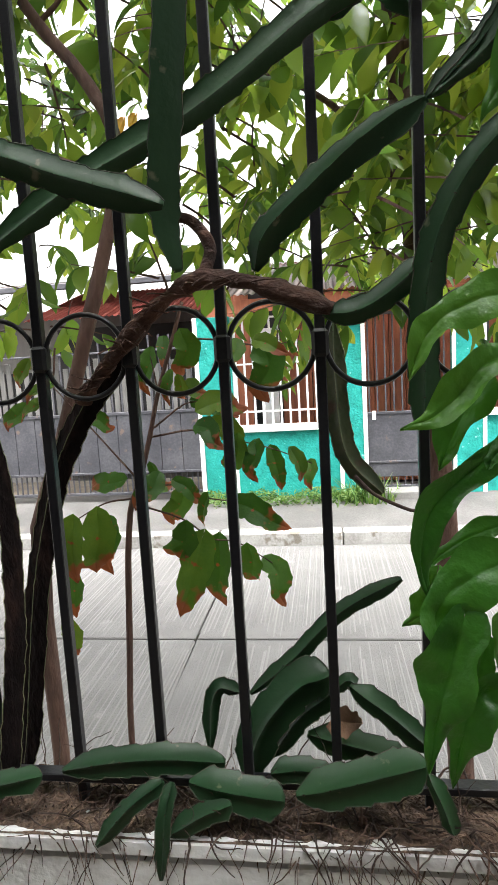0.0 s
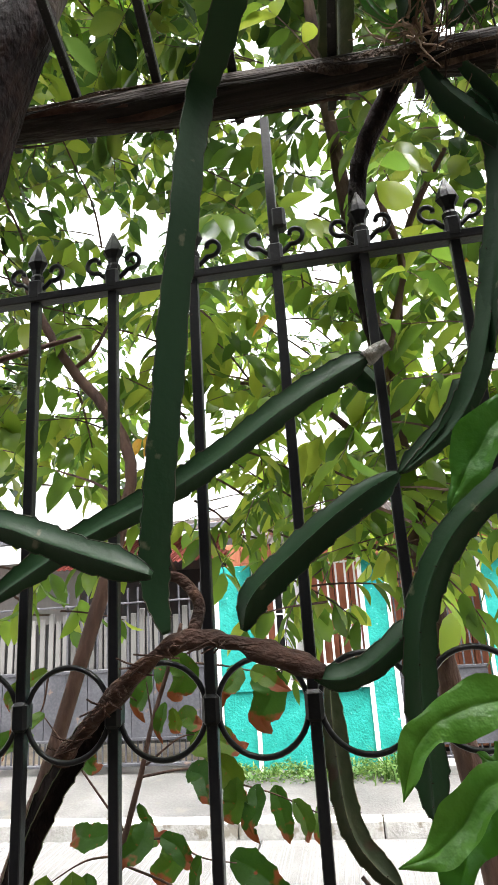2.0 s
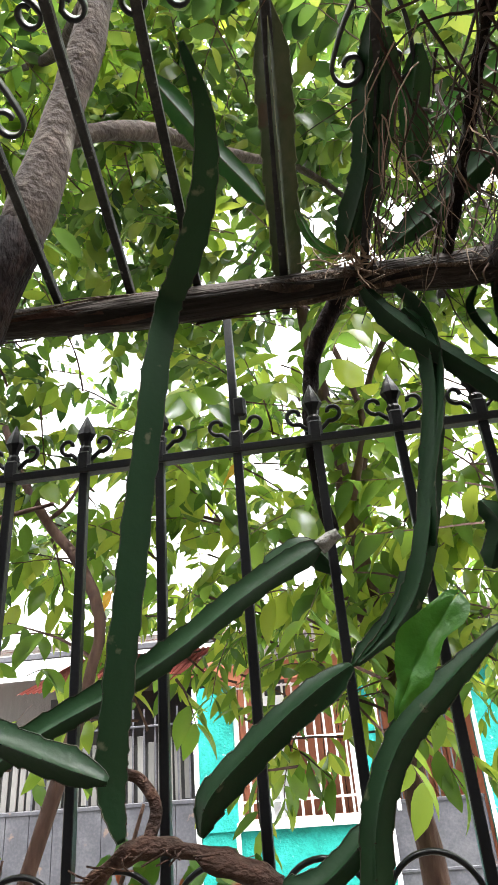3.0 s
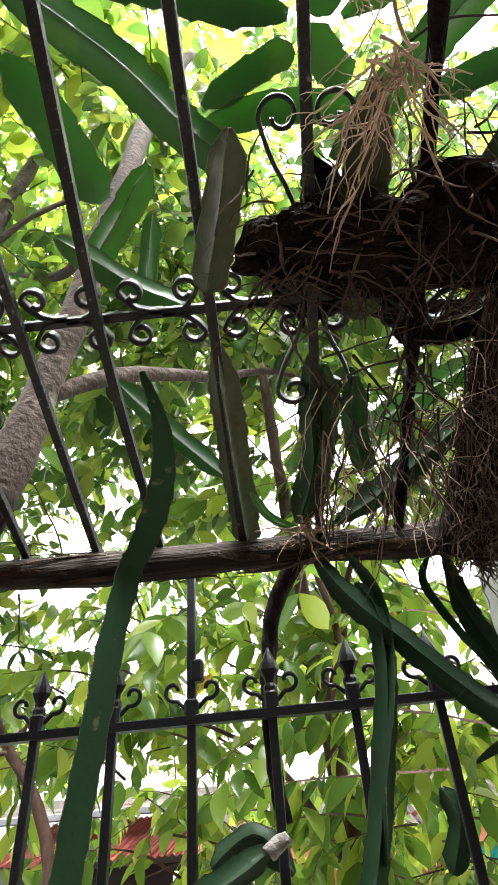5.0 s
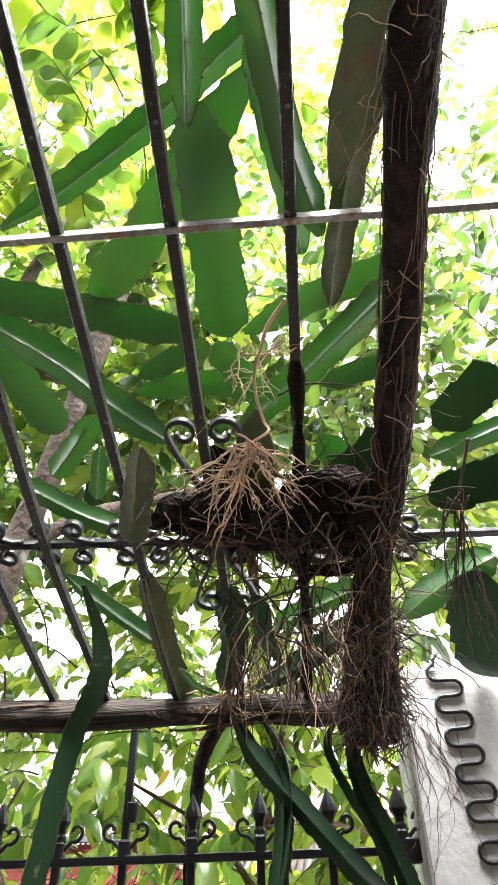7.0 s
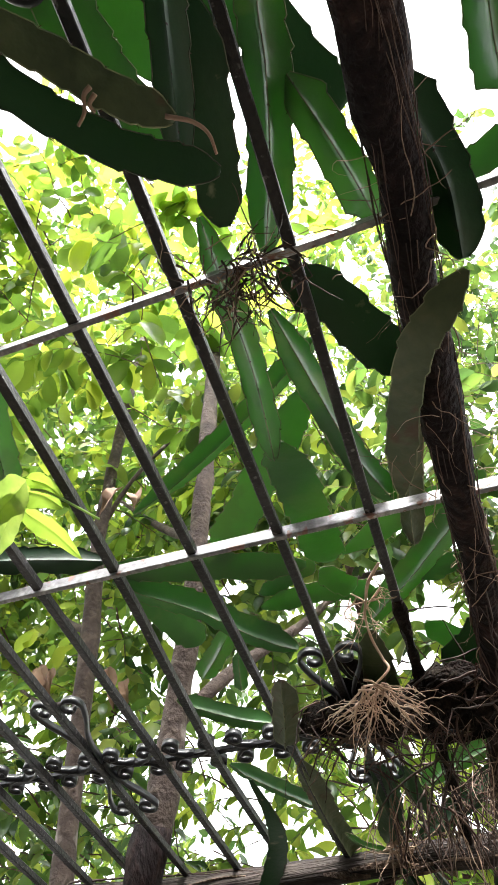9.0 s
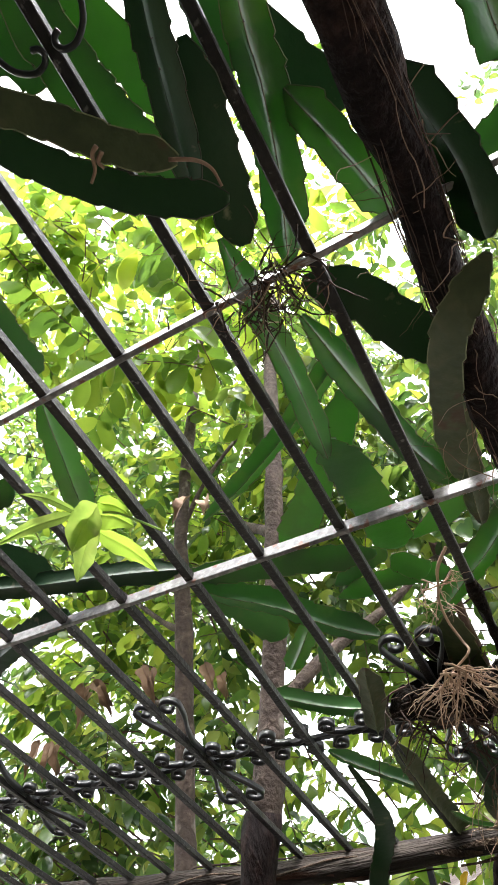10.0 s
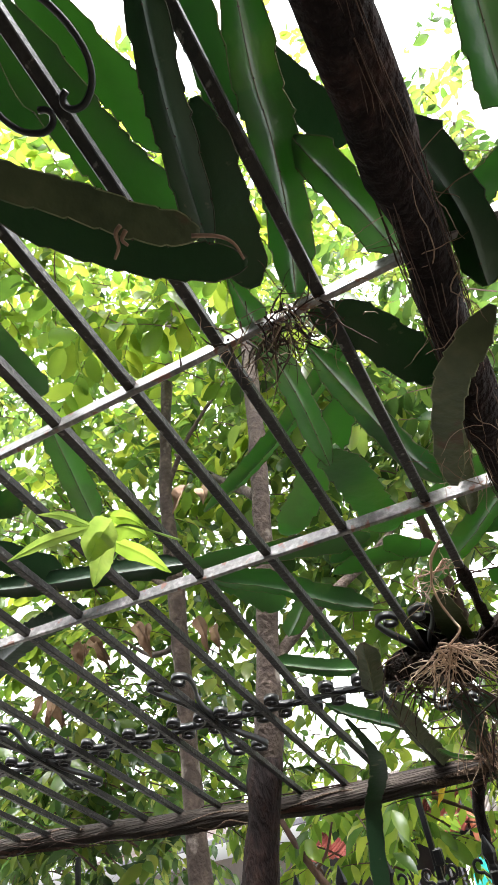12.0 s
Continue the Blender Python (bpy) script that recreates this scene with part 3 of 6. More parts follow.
part("rail", box((0.20, HY + 0.01, 0.855), (1.085, HY + 0.06, 0.885), 0.003), GREY_STEEL, gate)
part("rail", box((0.20, HY + 0.01, 0.30), (1.085, HY + 0.06, 0.325), 0.003), GREY_STEEL, gate)
part("rail", box((0.20, HY + 0.01, 1.96), (1.085, HY + 0.06, 1.99), 0.003), GREY_STEEL, gate)
gb = mesh_of("gate_bar", box((-0.008, -0.008, 0.88), (0.008, 0.008, 1.97), 0.002), GREY_STEEL)
for i in range(10):
    shared("gate_bar", gb, gate, pose(0.25 + i * 0.088, HY + 0.035, 0))
gs = mesh_of("gate_spindle", box((-0.007, -0.007, 0.02), (0.007, 0.007, 0.3), 0.002), GREY_STEEL)
for i in range(12):
    shared("gate_spindle", gs, gate, pose(0.24 + i * 0.075, HY + 0.035, 0))
part("rail", box((0.20, HY + 0.01, 0.02), (1.085, HY + 0.06, 0.045), 0.003), GREY_STEEL, gate)
part("paper_tag", box((0.275, HY + 0.008, 0.80), (0.315, HY + 0.012, 0.90)), WHITE, gate, "small white paper tag")
part("step", box((0.16, HY - 0.25, -0.2), (1.12, HY + 0.3, 0.02), 0.01), CONCRETE, gate, "concrete doorstep")

left = thing("grey_gate", "wide weathered grey sheet gate with pickets and barred top", "gate")
for i in range(16):
    x = -5.6 + i * 0.25
    part("sheet", box((x, HY - 0.02, 0.28), (x + 0.244, HY + 0.01 + 0.008 * (i % 2), 1.0), 0.003), GREY_STEEL, left)
sp = mesh_of("spindle", box((-0.008, -0.008, 0.0), (0.008, 0.008, 0.28), 0.002), GREY_STEEL)
# added dark sheet so the gaps between pickets look shaded
part("shade_sheet", box((-5.6, HY + 0.09, 1.02), (-1.66, HY + 0.105, 1.55), 0.003), SHADE_FILL, left, "dark sheet standing for the shade behind the pickets")
pk = mesh_of("picket", box((-0.030, -0.01, 0.98), (0.030, 0.01, 1.62), 0.004), GREY_WOOD)
tb = mesh_of("top_bar", box((-0.009, -0.009, 0.98), (0.009, 0.009, 1.9), 0.002), GREY_STEEL)
for i in range(62):
    shared("spindle", sp, left, pose(-5.6 + i * 0.065, HY, 0.03))
for i in range(40):
    shared("picket", pk, left, pose(-5.55 + i * 0.098, HY + 0.06, 0.05 * math.sin(i * 2.3), 0, 0.6 * math.sin(i * 5.1)))
for i in range(15):
    shared("top_bar", tb, left, pose(-3.35 + i * 0.118, HY, 0))
for zz, h in ((0.03, 0.03), (0.28, 0.03), (0.99, 0.035), (1.72, 0.02)):
    part("rail", box((-5.6, HY - 0.03, zz), (-1.65, HY + 0.03, zz + h), 0.003), GREY_STEEL, left)

lhouse = thing("neighbour_house", "low neighbouring house with doorway as flat shade panel and red sheet roof", "house")
part("wall", box((-8.0, HY + 2.2, -0.2), (-1.8, HY + 2.35, 2.5)), GREY_WOOD, lhouse)
# flat dark panel painted as the shade inside the doorway
part("doorway", box((-4.2, HY + 2.12, -0.1), (-1.9, HY + 2.195, 2.2)), SHADE_FILL, lhouse)
part("roof", corrugated(-3.9, -1.6, HY + 0.5, 2.2, HY + 2.4, 2.75), RED_ROOF, lhouse, "red corrugated roof sheet", True)
part("roof", corrugated(-8.2, -1.5, HY + 1.2, 2.75, HY + 4.5, 3.3), ROOF, lhouse, "faded corrugated roof sheet", True)
part("gutter", box((-8.2, HY + 1.12, 2.66), (-1.5, HY + 1.2, 2.74), 0.01), GREY_STEEL, lhouse)

for front in (house, gate, left):
    front.location.x, front.scale.x = 0.11, 1.035

# ---- weeds and a potted shrub at the foot of the teal wall ----
def blades(region, n, h0, h1, seed, w=0.006):
    r = np.random.default_rng(seed)
    v, f = [], []
    for i in range(n):
        x, y, z0 = region(r)
        h, a, lean = r.uniform(h0, h1), r.uniform(0, 6.28), r.uniform(0.2, 1.1)
        dx, dy = math.cos(a), math.sin(a)
        b = len(v)
        for u in (0, 0.5, 1.0):
            ww = w * (1 - u * 0.9)
            ox, oy, oz = dx * lean * h * u * u, dy * lean * h * u * u, h * u * (1 - 0.25 * lean * u)
            v += [(x + ox - dy * ww, y + oy + dx * ww, z0 + oz), (x + ox + dy * ww, y + oy - dx * ww, z0 + oz)]
        f += [(b, b + 1, b + 3, b + 2), (b + 2, b + 3, b + 5, b + 4)]
    me = bpy.data.meshes.new("blades")
    me.from_pydata(v, [], f)
    me.materials.append(WEED)
    return me


tagged(new("grass_clump", blades(lambda r: (0.28 + 0.13 * r.normal(), 5.75 + 0.08 * r.normal(), -0.1), 160, 0.15, 0.38, 8, 0.012)),
       "pale green strap-leaved clump beside the gate", "plant", kind="stuff")


# ---- leaves ----
def leaf_template(kind):
    """Points and faces of one leaf along +x, one long, folded at the midrib and drooping."""
    if kind == "oval":
        us, ws = (0.0, 0.07, 0.26, 0.5, 0.74, 0.9, 1.0), (0.0, 0.07, 0.19, 0.225, 0.17, 0.07, 0.0)
    elif kind == "broad":
        us, ws = (0.0, 0.08, 0.22, 0.42, 0.62, 0.8, 0.93, 1.0), (0.0, 0.09, 0.19, 0.25, 0.265, 0.22, 0.11, 0.0)
    else:
        us, ws = (0.0, 0.07, 0.3, 0.6, 0.85, 1.0), (0.0, 0.05, 0.14, 0.13, 0.07, 0.0)
    v = []
    for u, w in zip(us, ws):
        z = 0.08 * u - 0.30 * u * u
        v += [(u, w, z + 0.32 * w), (u, 0, z), (u, -w, z + 0.32 * w)]
    f = []
    for i in range(len(us) - 1):
        a = 3 * i
        f += [(a, a + 1, a + 4, a + 3), (a + 1, a + 2, a + 5, a + 4)]
    return np.array(v), np.array(f)


def leaf_mesh(name, where, heading, size, kind, mat, seed=0):
    """One mesh of many leaves: places, directions and lengths are arrays."""
    r = np.random.default_rng(seed)
    tv, tf = leaf_template(kind)
    n = len(where)
    d = heading / np.linalg.norm(heading, axis=1, keepdims=True)
    up = np.array([0, 0, 1.0]) + r.normal(0, 0.6, (n, 3))
    side = np.cross(up, d)
    side /= np.linalg.norm(side, axis=1, keepdims=True) + 1e-9
    nor = np.cross(d, side)
    v = where[:, None, :] + size[:, None, None] * (tv[None, :, 0, None] * d[:, None, :] + tv[None, :, 1, None] * side[:, None, :] + tv[None, :, 2, None] * nor[:, None, :])
    f = tf[None] + (np.arange(n) * len(tv))[:, None, None]
    me = bpy.data.meshes.new(name)
    me.from_pydata(v.reshape(-1, 3).tolist(), [], f.reshape(-1, 4).tolist())
    me.materials.append(mat)
    me.polygons.foreach_set("use_smooth", [True] * len(me.polygons))
    return me


def twigs_and_leaves(r, centres, spread, per, size, droop, step=0.04, reach=0.5):
    """Leafy twigs that leave their centres in all directions; gives leaf arrays and the twig lines."""
    P, D, L, lines = [], [], [], []
    for c in centres:
        for _ in range(per):
            a, e = r.uniform(0, 2 * math.pi), r.uniform(-0.5, 0.7)
            d = np.array([math.cos(a) * math.cos(e), math.sin(a) * math.cos(e), math.sin(e)])
            p = np.array(c) + r.normal(0, spread, 3)
            line = [p.copy()]
            k = int(reach / step * r.uniform(0.6, 1.2))
            flip = 1
            for j in range(k):
                d = d + np.array([0, 0, -0.05]) + r.normal(0, 0.06, 3)
                d /= np.linalg.norm(d)
                p = p + d * step
                line.append(p.copy())
                if j > 1:
                    s = np.cross(d, [0, 0, 1.0])
                    s /= np.linalg.norm(s) + 1e-6
                    for q in (1, -1) if j % 2 else (flip,):
                        h = d * 0.55 + s * q * 0.75 + np.array([0, 0, -droop]) + r.normal(0, 0.22, 3)
                        P.append(p.copy())
                        D.append(h)
                        L.append(size * r.uniform(0.5, 1.0))
                    flip = -flip
            lines.append(line)
    return np.array(P), np.array(D), np.array(L), lines


def twig_mesh(lines, r0=0.004):
    v, f = [], []
    for line in lines:
        n = len(line)
        b = len(v)
        for i, p in enumerate(line):
            r = r0 * (1 - 0.75 * i / n)
            for k in range(3):
                a = 2.094 * k
                v.append((p[0] + r * math.cos(a), p[1] + r * math.sin(a), p[2] + r * math.sin(a + 0.7)))
        for i in range(n - 1):
            for k in range(3):
                f.append((b + 3 * i + k, b + 3 * i + (k + 1) % 3, b + 3 * i + 3 + (k + 1) % 3, b + 3 * i + 3 + k))
    me = bpy.data.meshes.new("twigs")
    me.from_pydata(v, [], f)
    me.materials.append(BROWN_BARK)
    return me


def limb(pts, r0, r1, mat, parent, name="limb", seed=0, n=26, knot=0.12):
    line = smooth_path(pts, n)
    ph = seed * 1.7
    bm = add_tube(bmesh.new(), line, lambda u: (r0 + (r1 - r0) * u) * (1 + knot * math.sin(17 * u + ph) * math.sin(7 * u + 2 * ph)), 10)
    for v in bm.verts:
        v.co += Vector((noise.noise(v.co * 14), noise.noise(v.co * 14 + Vector((5, 0, 0))), 0)) * r0 * 0.18
    return part(name, bm, mat, parent, smooth=True)


def crown(tree, centres, seed, spread, per, size, kind, mat, droop, reach=0.5, name="crown", step=0.04, twig=0.0035):
    r = np.random.default_rng(seed)
    P, D, L, lines = twigs_and_leaves(r, centres, spread, per, size, droop, step, reach)
    foliage = tagged(shared(name, leaf_mesh(name, P, D, L, kind, mat, seed), tree), kind="stuff")
    tagged(shared("twig", twig_mesh(lines, twig), foliage), kind="stuff")
    return len(P)


def scatter(seed, n, lo, hi, keep=None):
    r = np.random.default_rng(seed)
    out = []
    while len(out) < n:
        p = r.uniform(lo, hi)
        if keep is None or keep(p):
            out.append(p)
    return out


def bent_leaf(pts, width, seed, nor=(0.15, -1, 0.35), n=20, fold=0.3, heart=0.5, lobes=9, amp=0.24, ruffle=0.06):
    """A pointed leaf that follows a bent midrib, with a wavy margin and a creased middle."""
    r = random.Random(seed)
    line = smooth_path(pts, n)
    L = sum((p - q).length for p, q in zip(line, line[1:]))
    ph = r.uniform(0, 6)
    cols = (-1, -0.66, -0.33, -0.07, 0, 0.07, 0.33, 0.66, 1)
    bm = bmesh.new()
    rows = []
    for i, p in enumerate(line):
        u = i / (n - 1)
        d = (line[min(i + 1, n - 1)] - line[max(i - 1, 0)]).normalized()
        side = Vector(nor).cross(d).normalized()
        up = d.cross(side)
        w = width / 2 * math.sin(math.pi * min(1.0, u ** heart)) ** 0.8 if 0 < u < 1 else 0.0005
        row = []
        for c in cols:
            wave = 1 + (amp * math.sin(lobes * u + ph + (1.7 if c < 0 else 0)) + 0.05 * math.sin(2.7 * lobes * u + 2 * ph)) * c * c
            z = fold * abs(c) * w + ruffle * width * math.sin(8 * u + 3 * c + ph) * c * c + 0.4 * ruffle * width * math.sin(23 * u + 5 * c) * math.sin(6 * c + ph) - (0.0012 if c == 0 else 0)
            row.append(bm.verts.new(p + side * (c * w * wave) + up * z - d * (0.3 * width * c * c * (1 - u) ** 3)))
        rows.append(row)
    for a, b in zip(rows, rows[1:]):
        for k in range(len(cols) - 1):
            bm.faces.new((a[k], a[k + 1], b[k + 1], b[k]))
    return bm


# tree whose grey trunk rises beside the beam
grey_tree = thing("tree", "broad-leaved tree with leaning grey lichen-spotted trunk beside the beam", "tree")
limb([(-0.42, -0.165, 2.36), (-0.40, -0.166, 2.44), (-0.365, -0.17, 2.6), (-0.32, -0.18, 2.8), (-0.285, -0.19, 3.0), (-0.24, -0.17, 3.4), (-0.2, -0.05, 4.2), (-0.12, 0.15, 5.0)], 0.037, 0.022, BARK, grey_tree, "trunk", 1, 50)
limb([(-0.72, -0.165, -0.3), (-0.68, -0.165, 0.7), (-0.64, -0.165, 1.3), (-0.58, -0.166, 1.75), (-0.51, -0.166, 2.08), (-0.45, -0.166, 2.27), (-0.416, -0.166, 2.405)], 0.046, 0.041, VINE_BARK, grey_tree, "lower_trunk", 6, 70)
limb([(-0.365, -0.17, 2.6), (-0.25, -0.05, 2.75), (-0.1, 0.2, 2.95), (0.1, 0.55, 3.25), (0.4, 1.0, 3.4)], 0.02, 0.008, BARK, grey_tree, "limb", 2)
limb([(-0.275, -0.185, 3.1), (-0.6, 0.2, 3.5), (-1.0, 0.5, 4.0)], 0.022, 0.008, BARK, grey_tree, "limb", 3)
crown(grey_tree, scatter(11, 95, (-2.2, 0.3, 3.3), (1.8, 2.0, 5.4)), 21, 0.16, 4, 0.12, "oval", LEAF, 0.35)

crown(grey_tree, [(0.931, 0.188, 5.13), (0.9, 0.44, 4.97), (0.73, 0.45, 5.0), (0.8, 0.7, 4.78), (1.1, 0.5, 5.0), (1.0, 0.8, 4.7), (0.85, 0.3, 5.05), (1.05, 0.35, 5.1), (0.95, 0.6, 4.9), (1.2, 0.7, 4.85)], 34, 0.12, 5, 0.1, "oval", LEAF, 0.35, name="outer_crown")

crown(grey_tree, scatter(21, 40, (-1.0, 0.25, 3.3), (1.8, 1.4, 4.5)), 35, 0.14, 4, 0.115, "oval", LEAF, 0.35, name="inner_crown")

# straight grey tree behind the beam
straight_tree = thing("tree", "slim straight tree with grey-brown trunk behind the beam", "tree")
limb([(-0.82, 0.056, -0.3), (-0.81, 0.056, 1.5), (-0.80, 0.056, 2.3), (-0.783, 0.056, 3.0), (-0.78, 0.07, 3.6), (-0.72, 0.2, 4.8)], 0.04, 0.022, BARK, straight_tree, "trunk", 4, 50)
limb([(-0.78, 0.06, 3.05), (-0.98, 0.2, 3.2), (-1.3, 0.3, 3.5)], 0.016, 0.007, BARK, straight_tree, "limb", 5)
limb([(-0.78, 0.07, 3.5), (-0.66, 0.1, 3.72), (-0.5, 0.2, 4.0)], 0.012, 0.006, BARK, straight_tree, "limb", 8)
limb([(-0.785, 0.06, 2.85), (-1.1, 0.3, 2.95), (-1.5, 0.6, 3.2)], 0.014, 0.006, BARK, straight_tree, "limb", 6)
crown(straight_tree, scatter(12, 105, (-5.0, 0.8, 3.1), (0.0, 2.6, 7.2)), 22, 0.2, 4, 0.115, "oval", LEAF, 0.3)

crown(straight_tree, scatter(15, 60, (-2.2, 0.25, 3.3), (-0.3, 1.3, 4.9)), 27, 0.12, 4, 0.12, "broad", LEAF_YOUNG, 0.35, name="young_crown")
crown(straight_tree, scatter(16, 78, (-4.2, 0.3, 4.4), (-0.7, 2.2, 8.0)), 28, 0.2, 4, 0.115, "broad", LEAF, 0.3, name="top_crown")

# brown slender tree behind the fence
brown_tree = thing("tree", "slender brown-barked tree just behind the fence", "tree")
limb([(0.24, 0.8, -0.3), (0.18, 0.8, 1.0), (0.14, 0.8, 1.35), (0.115, 0.8, 1.75), (0.09, 0.8, 2.05), (0.065, 0.8, 2.4), (0.03, 0.8, 2.9), (0.0, 0.85, 3.6)], 0.034, 0.02, BROWN_BARK, brown_tree, "trunk", 7, 40, 0.06)
limb([(0.085, 0.8, 2.1), (0.14, 0.78, 2.35), (0.2, 0.75, 2.6), (0.32, 0.72, 2.8)], 0.016, 0.007, BROWN_BARK, brown_tree, "limb", 8)
limb([(0.11, 0.8, 1.85), (-0.1, 0.9, 2.15), (-0.45, 1.05, 2.35)], 0.012, 0.005, BROWN_BARK, brown_tree, "limb", 9)
crown(straight_tree, scatter(17, 45, (-5.0, 1.2, 2.4), (-1.2, 3.0, 3.3)), 29, 0.16, 4, 0.12, "oval", LEAF, 0.35, name="lower_crown")
crown(straight_tree, scatter(22, 10, (-2.6, 0.7, 2.3), (-1.5, 1.8, 2.7)), 36, 0.14, 4, 0.115, "oval", LEAF, 0.4, name="side_crown")
crown(straight_tree, scatter(23, 26, (-1.62, -0.92, 4.70), (-0.59, -0.18, 5.24)), 37, 0.12, 4, 0.115, "broad", LEAF_YOUNG, 0.35, name="high_crown")
crown(brown_tree, scatter(18, 15, (-1.1, 0.55, 1.95), (1.3, 1.5, 2.4)), 30, 0.1, 4, 0.125, "oval", LEAF_YOUNG, 0.75, name="lower_crown", reach=0.42)
crown(brown_tree, scatter(20, 16, (-0.5, 0.5, 1.8), (0.9, 1.2, 2.35)), 33, 0.1, 3, 0.085, "narrow", LEAF_YOUNG, 0.5, name="pinnate_crown", reach=0.35, step=0.026)
crown(brown_tree, scatter(19, 18, (-1.1, 0.5, 1.66), (0.7, 1.1, 1.95)), 31, 0.1, 4, 0.12, "oval", LEAF_YOUNG, 0.8, name="drooping_crown", reach=0.35)
crown(brown_tree, scatter(13, 42, (-2.4, 0.7, 2.05), (2.4, 3.0, 3.1)), 23, 0.14, 5, 0.115, "oval", LEAF_YOUNG, 0.45)

limb([(-0.80, 0.5, 2.45), (-0.732, 0.45, 2.318), (-0.64, 0.45, 2.155), (-0.553, 0.45, 2.042), (-0.492, 0.42, 1.911), (-0.51, 0.42, 1.804), (-0.548, 0.42, 1.678), (-0.606, 0.42, 1.5), (-0.675, 0.42, 1.296), (-0.736, 0.42, 1.09), (-0.75, 0.45, 0.4), (-0.8, 0.45, -0.3)][::-1], 0.02, 0.009, BROWN_BARK, brown_tree, "limb", 12)
limb([(-0.64, 0.45, 2.155), (-0.59, 0.45, 2.196), (-0.548, 0.45, 2.272)], 0.006, 0.003, BROWN_BARK, brown_tree, "limb", 13)
limb([(-0.85, 0.15, 2.0), (-0.682, 0.15, 2.041), (-0.582, 0.15, 2.063), (-0.481, 0.15, 2.078)], 0.007, 0.004, BROWN_BARK, brown_tree, "limb", 14)
limb([(0.073, 0.55, 2.152), (0.127, 0.52, 2.327), (0.102, 0.5, 2.484), (0.071, 0.5, 2.606)], 0.011, 0.006, BROWN_BARK, brown_tree, "limb", 15)
crown(straight_tree, scatter(24, 22, (-3.4, 0.25, 2.4), (-1.5, 1.2, 3.0)), 38, 0.14, 4, 0.11, "oval", LEAF, 0.4, name="fence_crown")
crown(brown_tree, scatter(25, 10, (0.15, 0.5, 2.0), (1.1, 1.2, 2.65)), 39, 0.1, 4, 0.11, "oval", LEAF_YOUNG, 0.5, name="side_crown")


crown(brown_tree, scatter(26, 14, (-0.75, 0.35, 2.4), (0.6, 1.25, 3.1)), 40, 0.1, 4, 0.11, "oval", LEAF_YOUNG, 0.5, name="middle_crown")
crown(straight_tree, scatter(27, 26, (-2.6, 0.4, 2.5), (-0.9, 1.3, 3.2)), 41, 0.14, 4, 0.11, "oval", LEAF, 0.4, name="fence_crown")
crown(straight_tree, scatter(28, 46, (-1.8, 0.2, 5.4), (0.9, 1.6, 7.6)), 42, 0.16, 4, 0.12, "broad", LEAF_YOUNG, 0.35, name="high_crown")


crown(grey_tree, scatter(31, 30, (-0.5, 0.2, 2.8), (0.9, 1.1, 4.1)), 45, 0.12, 4, 0.12, "broad", LEAF, 0.5, name="shade_crown")
crown(grey_tree, [(-0.48, -0.43, 4.1), (-0.3, -0.62, 4.2), (-0.22, -0.5, 4.3), (-0.62, -0.3, 4.15), (-0.8, -0.2, 4.3), (-0.42, -0.2, 4.5)], 46, 0.1, 5, 0.15, "broad", LEAF_YOUNG, 0.35, name="near_crown")
crown(straight_tree, scatter(33, 26, (-3.2, 0.3, 2.2), (-1.3, 1.0, 2.95)), 49, 0.12, 4, 0.11, "oval", LEAF, 0.4, name="fence_crown")
crown(brown_tree, scatter(32, 6, (-0.9, 0.35, 2.0), (0.1, 0.9, 2.35)), 47, 0.08, 4, 0.11, "oval", LEAF_YOUNG, 0.6, name="low_crown", reach=0.35)


# leaning sapling with rust-tipped leaflets, close behind the bars
sapling = thing("sapling", "small sapling with drooping green leaflets scorched rust-brown at the tips", "sapling")
limb([(-0.52, 0.27, -0.31), (-0.515, 0.27, 0.3), (-0.509, 0.27, 0.758), (-0.498, 0.27, 0.951), (-0.478, 0.27, 1.202), (-0.452, 0.27, 1.281), (-0.426, 0.27, 1.36), (-0.405, 0.27, 1.438), (-0.372, 0.27, 1.529), (-0.352, 0.27, 1.589)], 0.0075, 0.003, BROWN_BARK, sapling, "stem", 10, 40, 0.05)
SPOTTED = [mesh_of("leaflet", bent_leaf([(0, 0, 0), (0.35, 0.02 * k, 0.05), (0.7, -0.03 * k, 0.02), (1.0, 0, -0.09 - 0.04 * k)], 0.40 + 0.04 * k, k, (0, 0, 1), 20, 0.34, 0.6, 26, 0.08), LEAF_SPOT, True) for k in range(5)]
leaf_count = itertools.count()


def sapling_twig(pts):
    part("twig", tube(smooth_path(pts, 18), lambda u: 0.0021 - 0.0012 * u, 5), BROWN_BARK, sapling, smooth=True)


def sapling_leaf(base, tip):
    i = next(leaf_count)
    span = Vector(tip) - Vector(base)
    L = span.length * 1.08
    d = (span + Vector((0, 0.03 * math.sin(i * 2.1), 0))).normalized()
    nor = Vector((0.5 * math.sin(i * 1.7), -1, 0.5 + 0.3 * math.sin(i * 0.9)))
    side = nor.cross(d).normalized()
    m = Matrix.Translation(base) @ Matrix((d, side, d.cross(side))).transposed().to_4x4() @ Matrix.Diagonal((L, L, L, 1))
    shared("leaflet", SPOTTED[i % 5], sapling, m)


sapling_twig([(-0.422, 0.27, 1.36), (-0.341, 0.27, 1.369), (-0.272, 0.27, 1.348), (-0.211, 0.27, 1.331), (-0.144, 0.27, 1.303)])
sapling_twig([(-0.455, 0.27, 1.238), (-0.375, 0.27, 1.209), (-0.329, 0.27, 1.174), (-0.282, 0.27, 1.166), (-0.221, 0.27, 1.127)])
sapling_twig([(-0.417, 0.27, 1.376), (-0.363, 0.27, 1.413), (-0.33, 0.27, 1.419)])
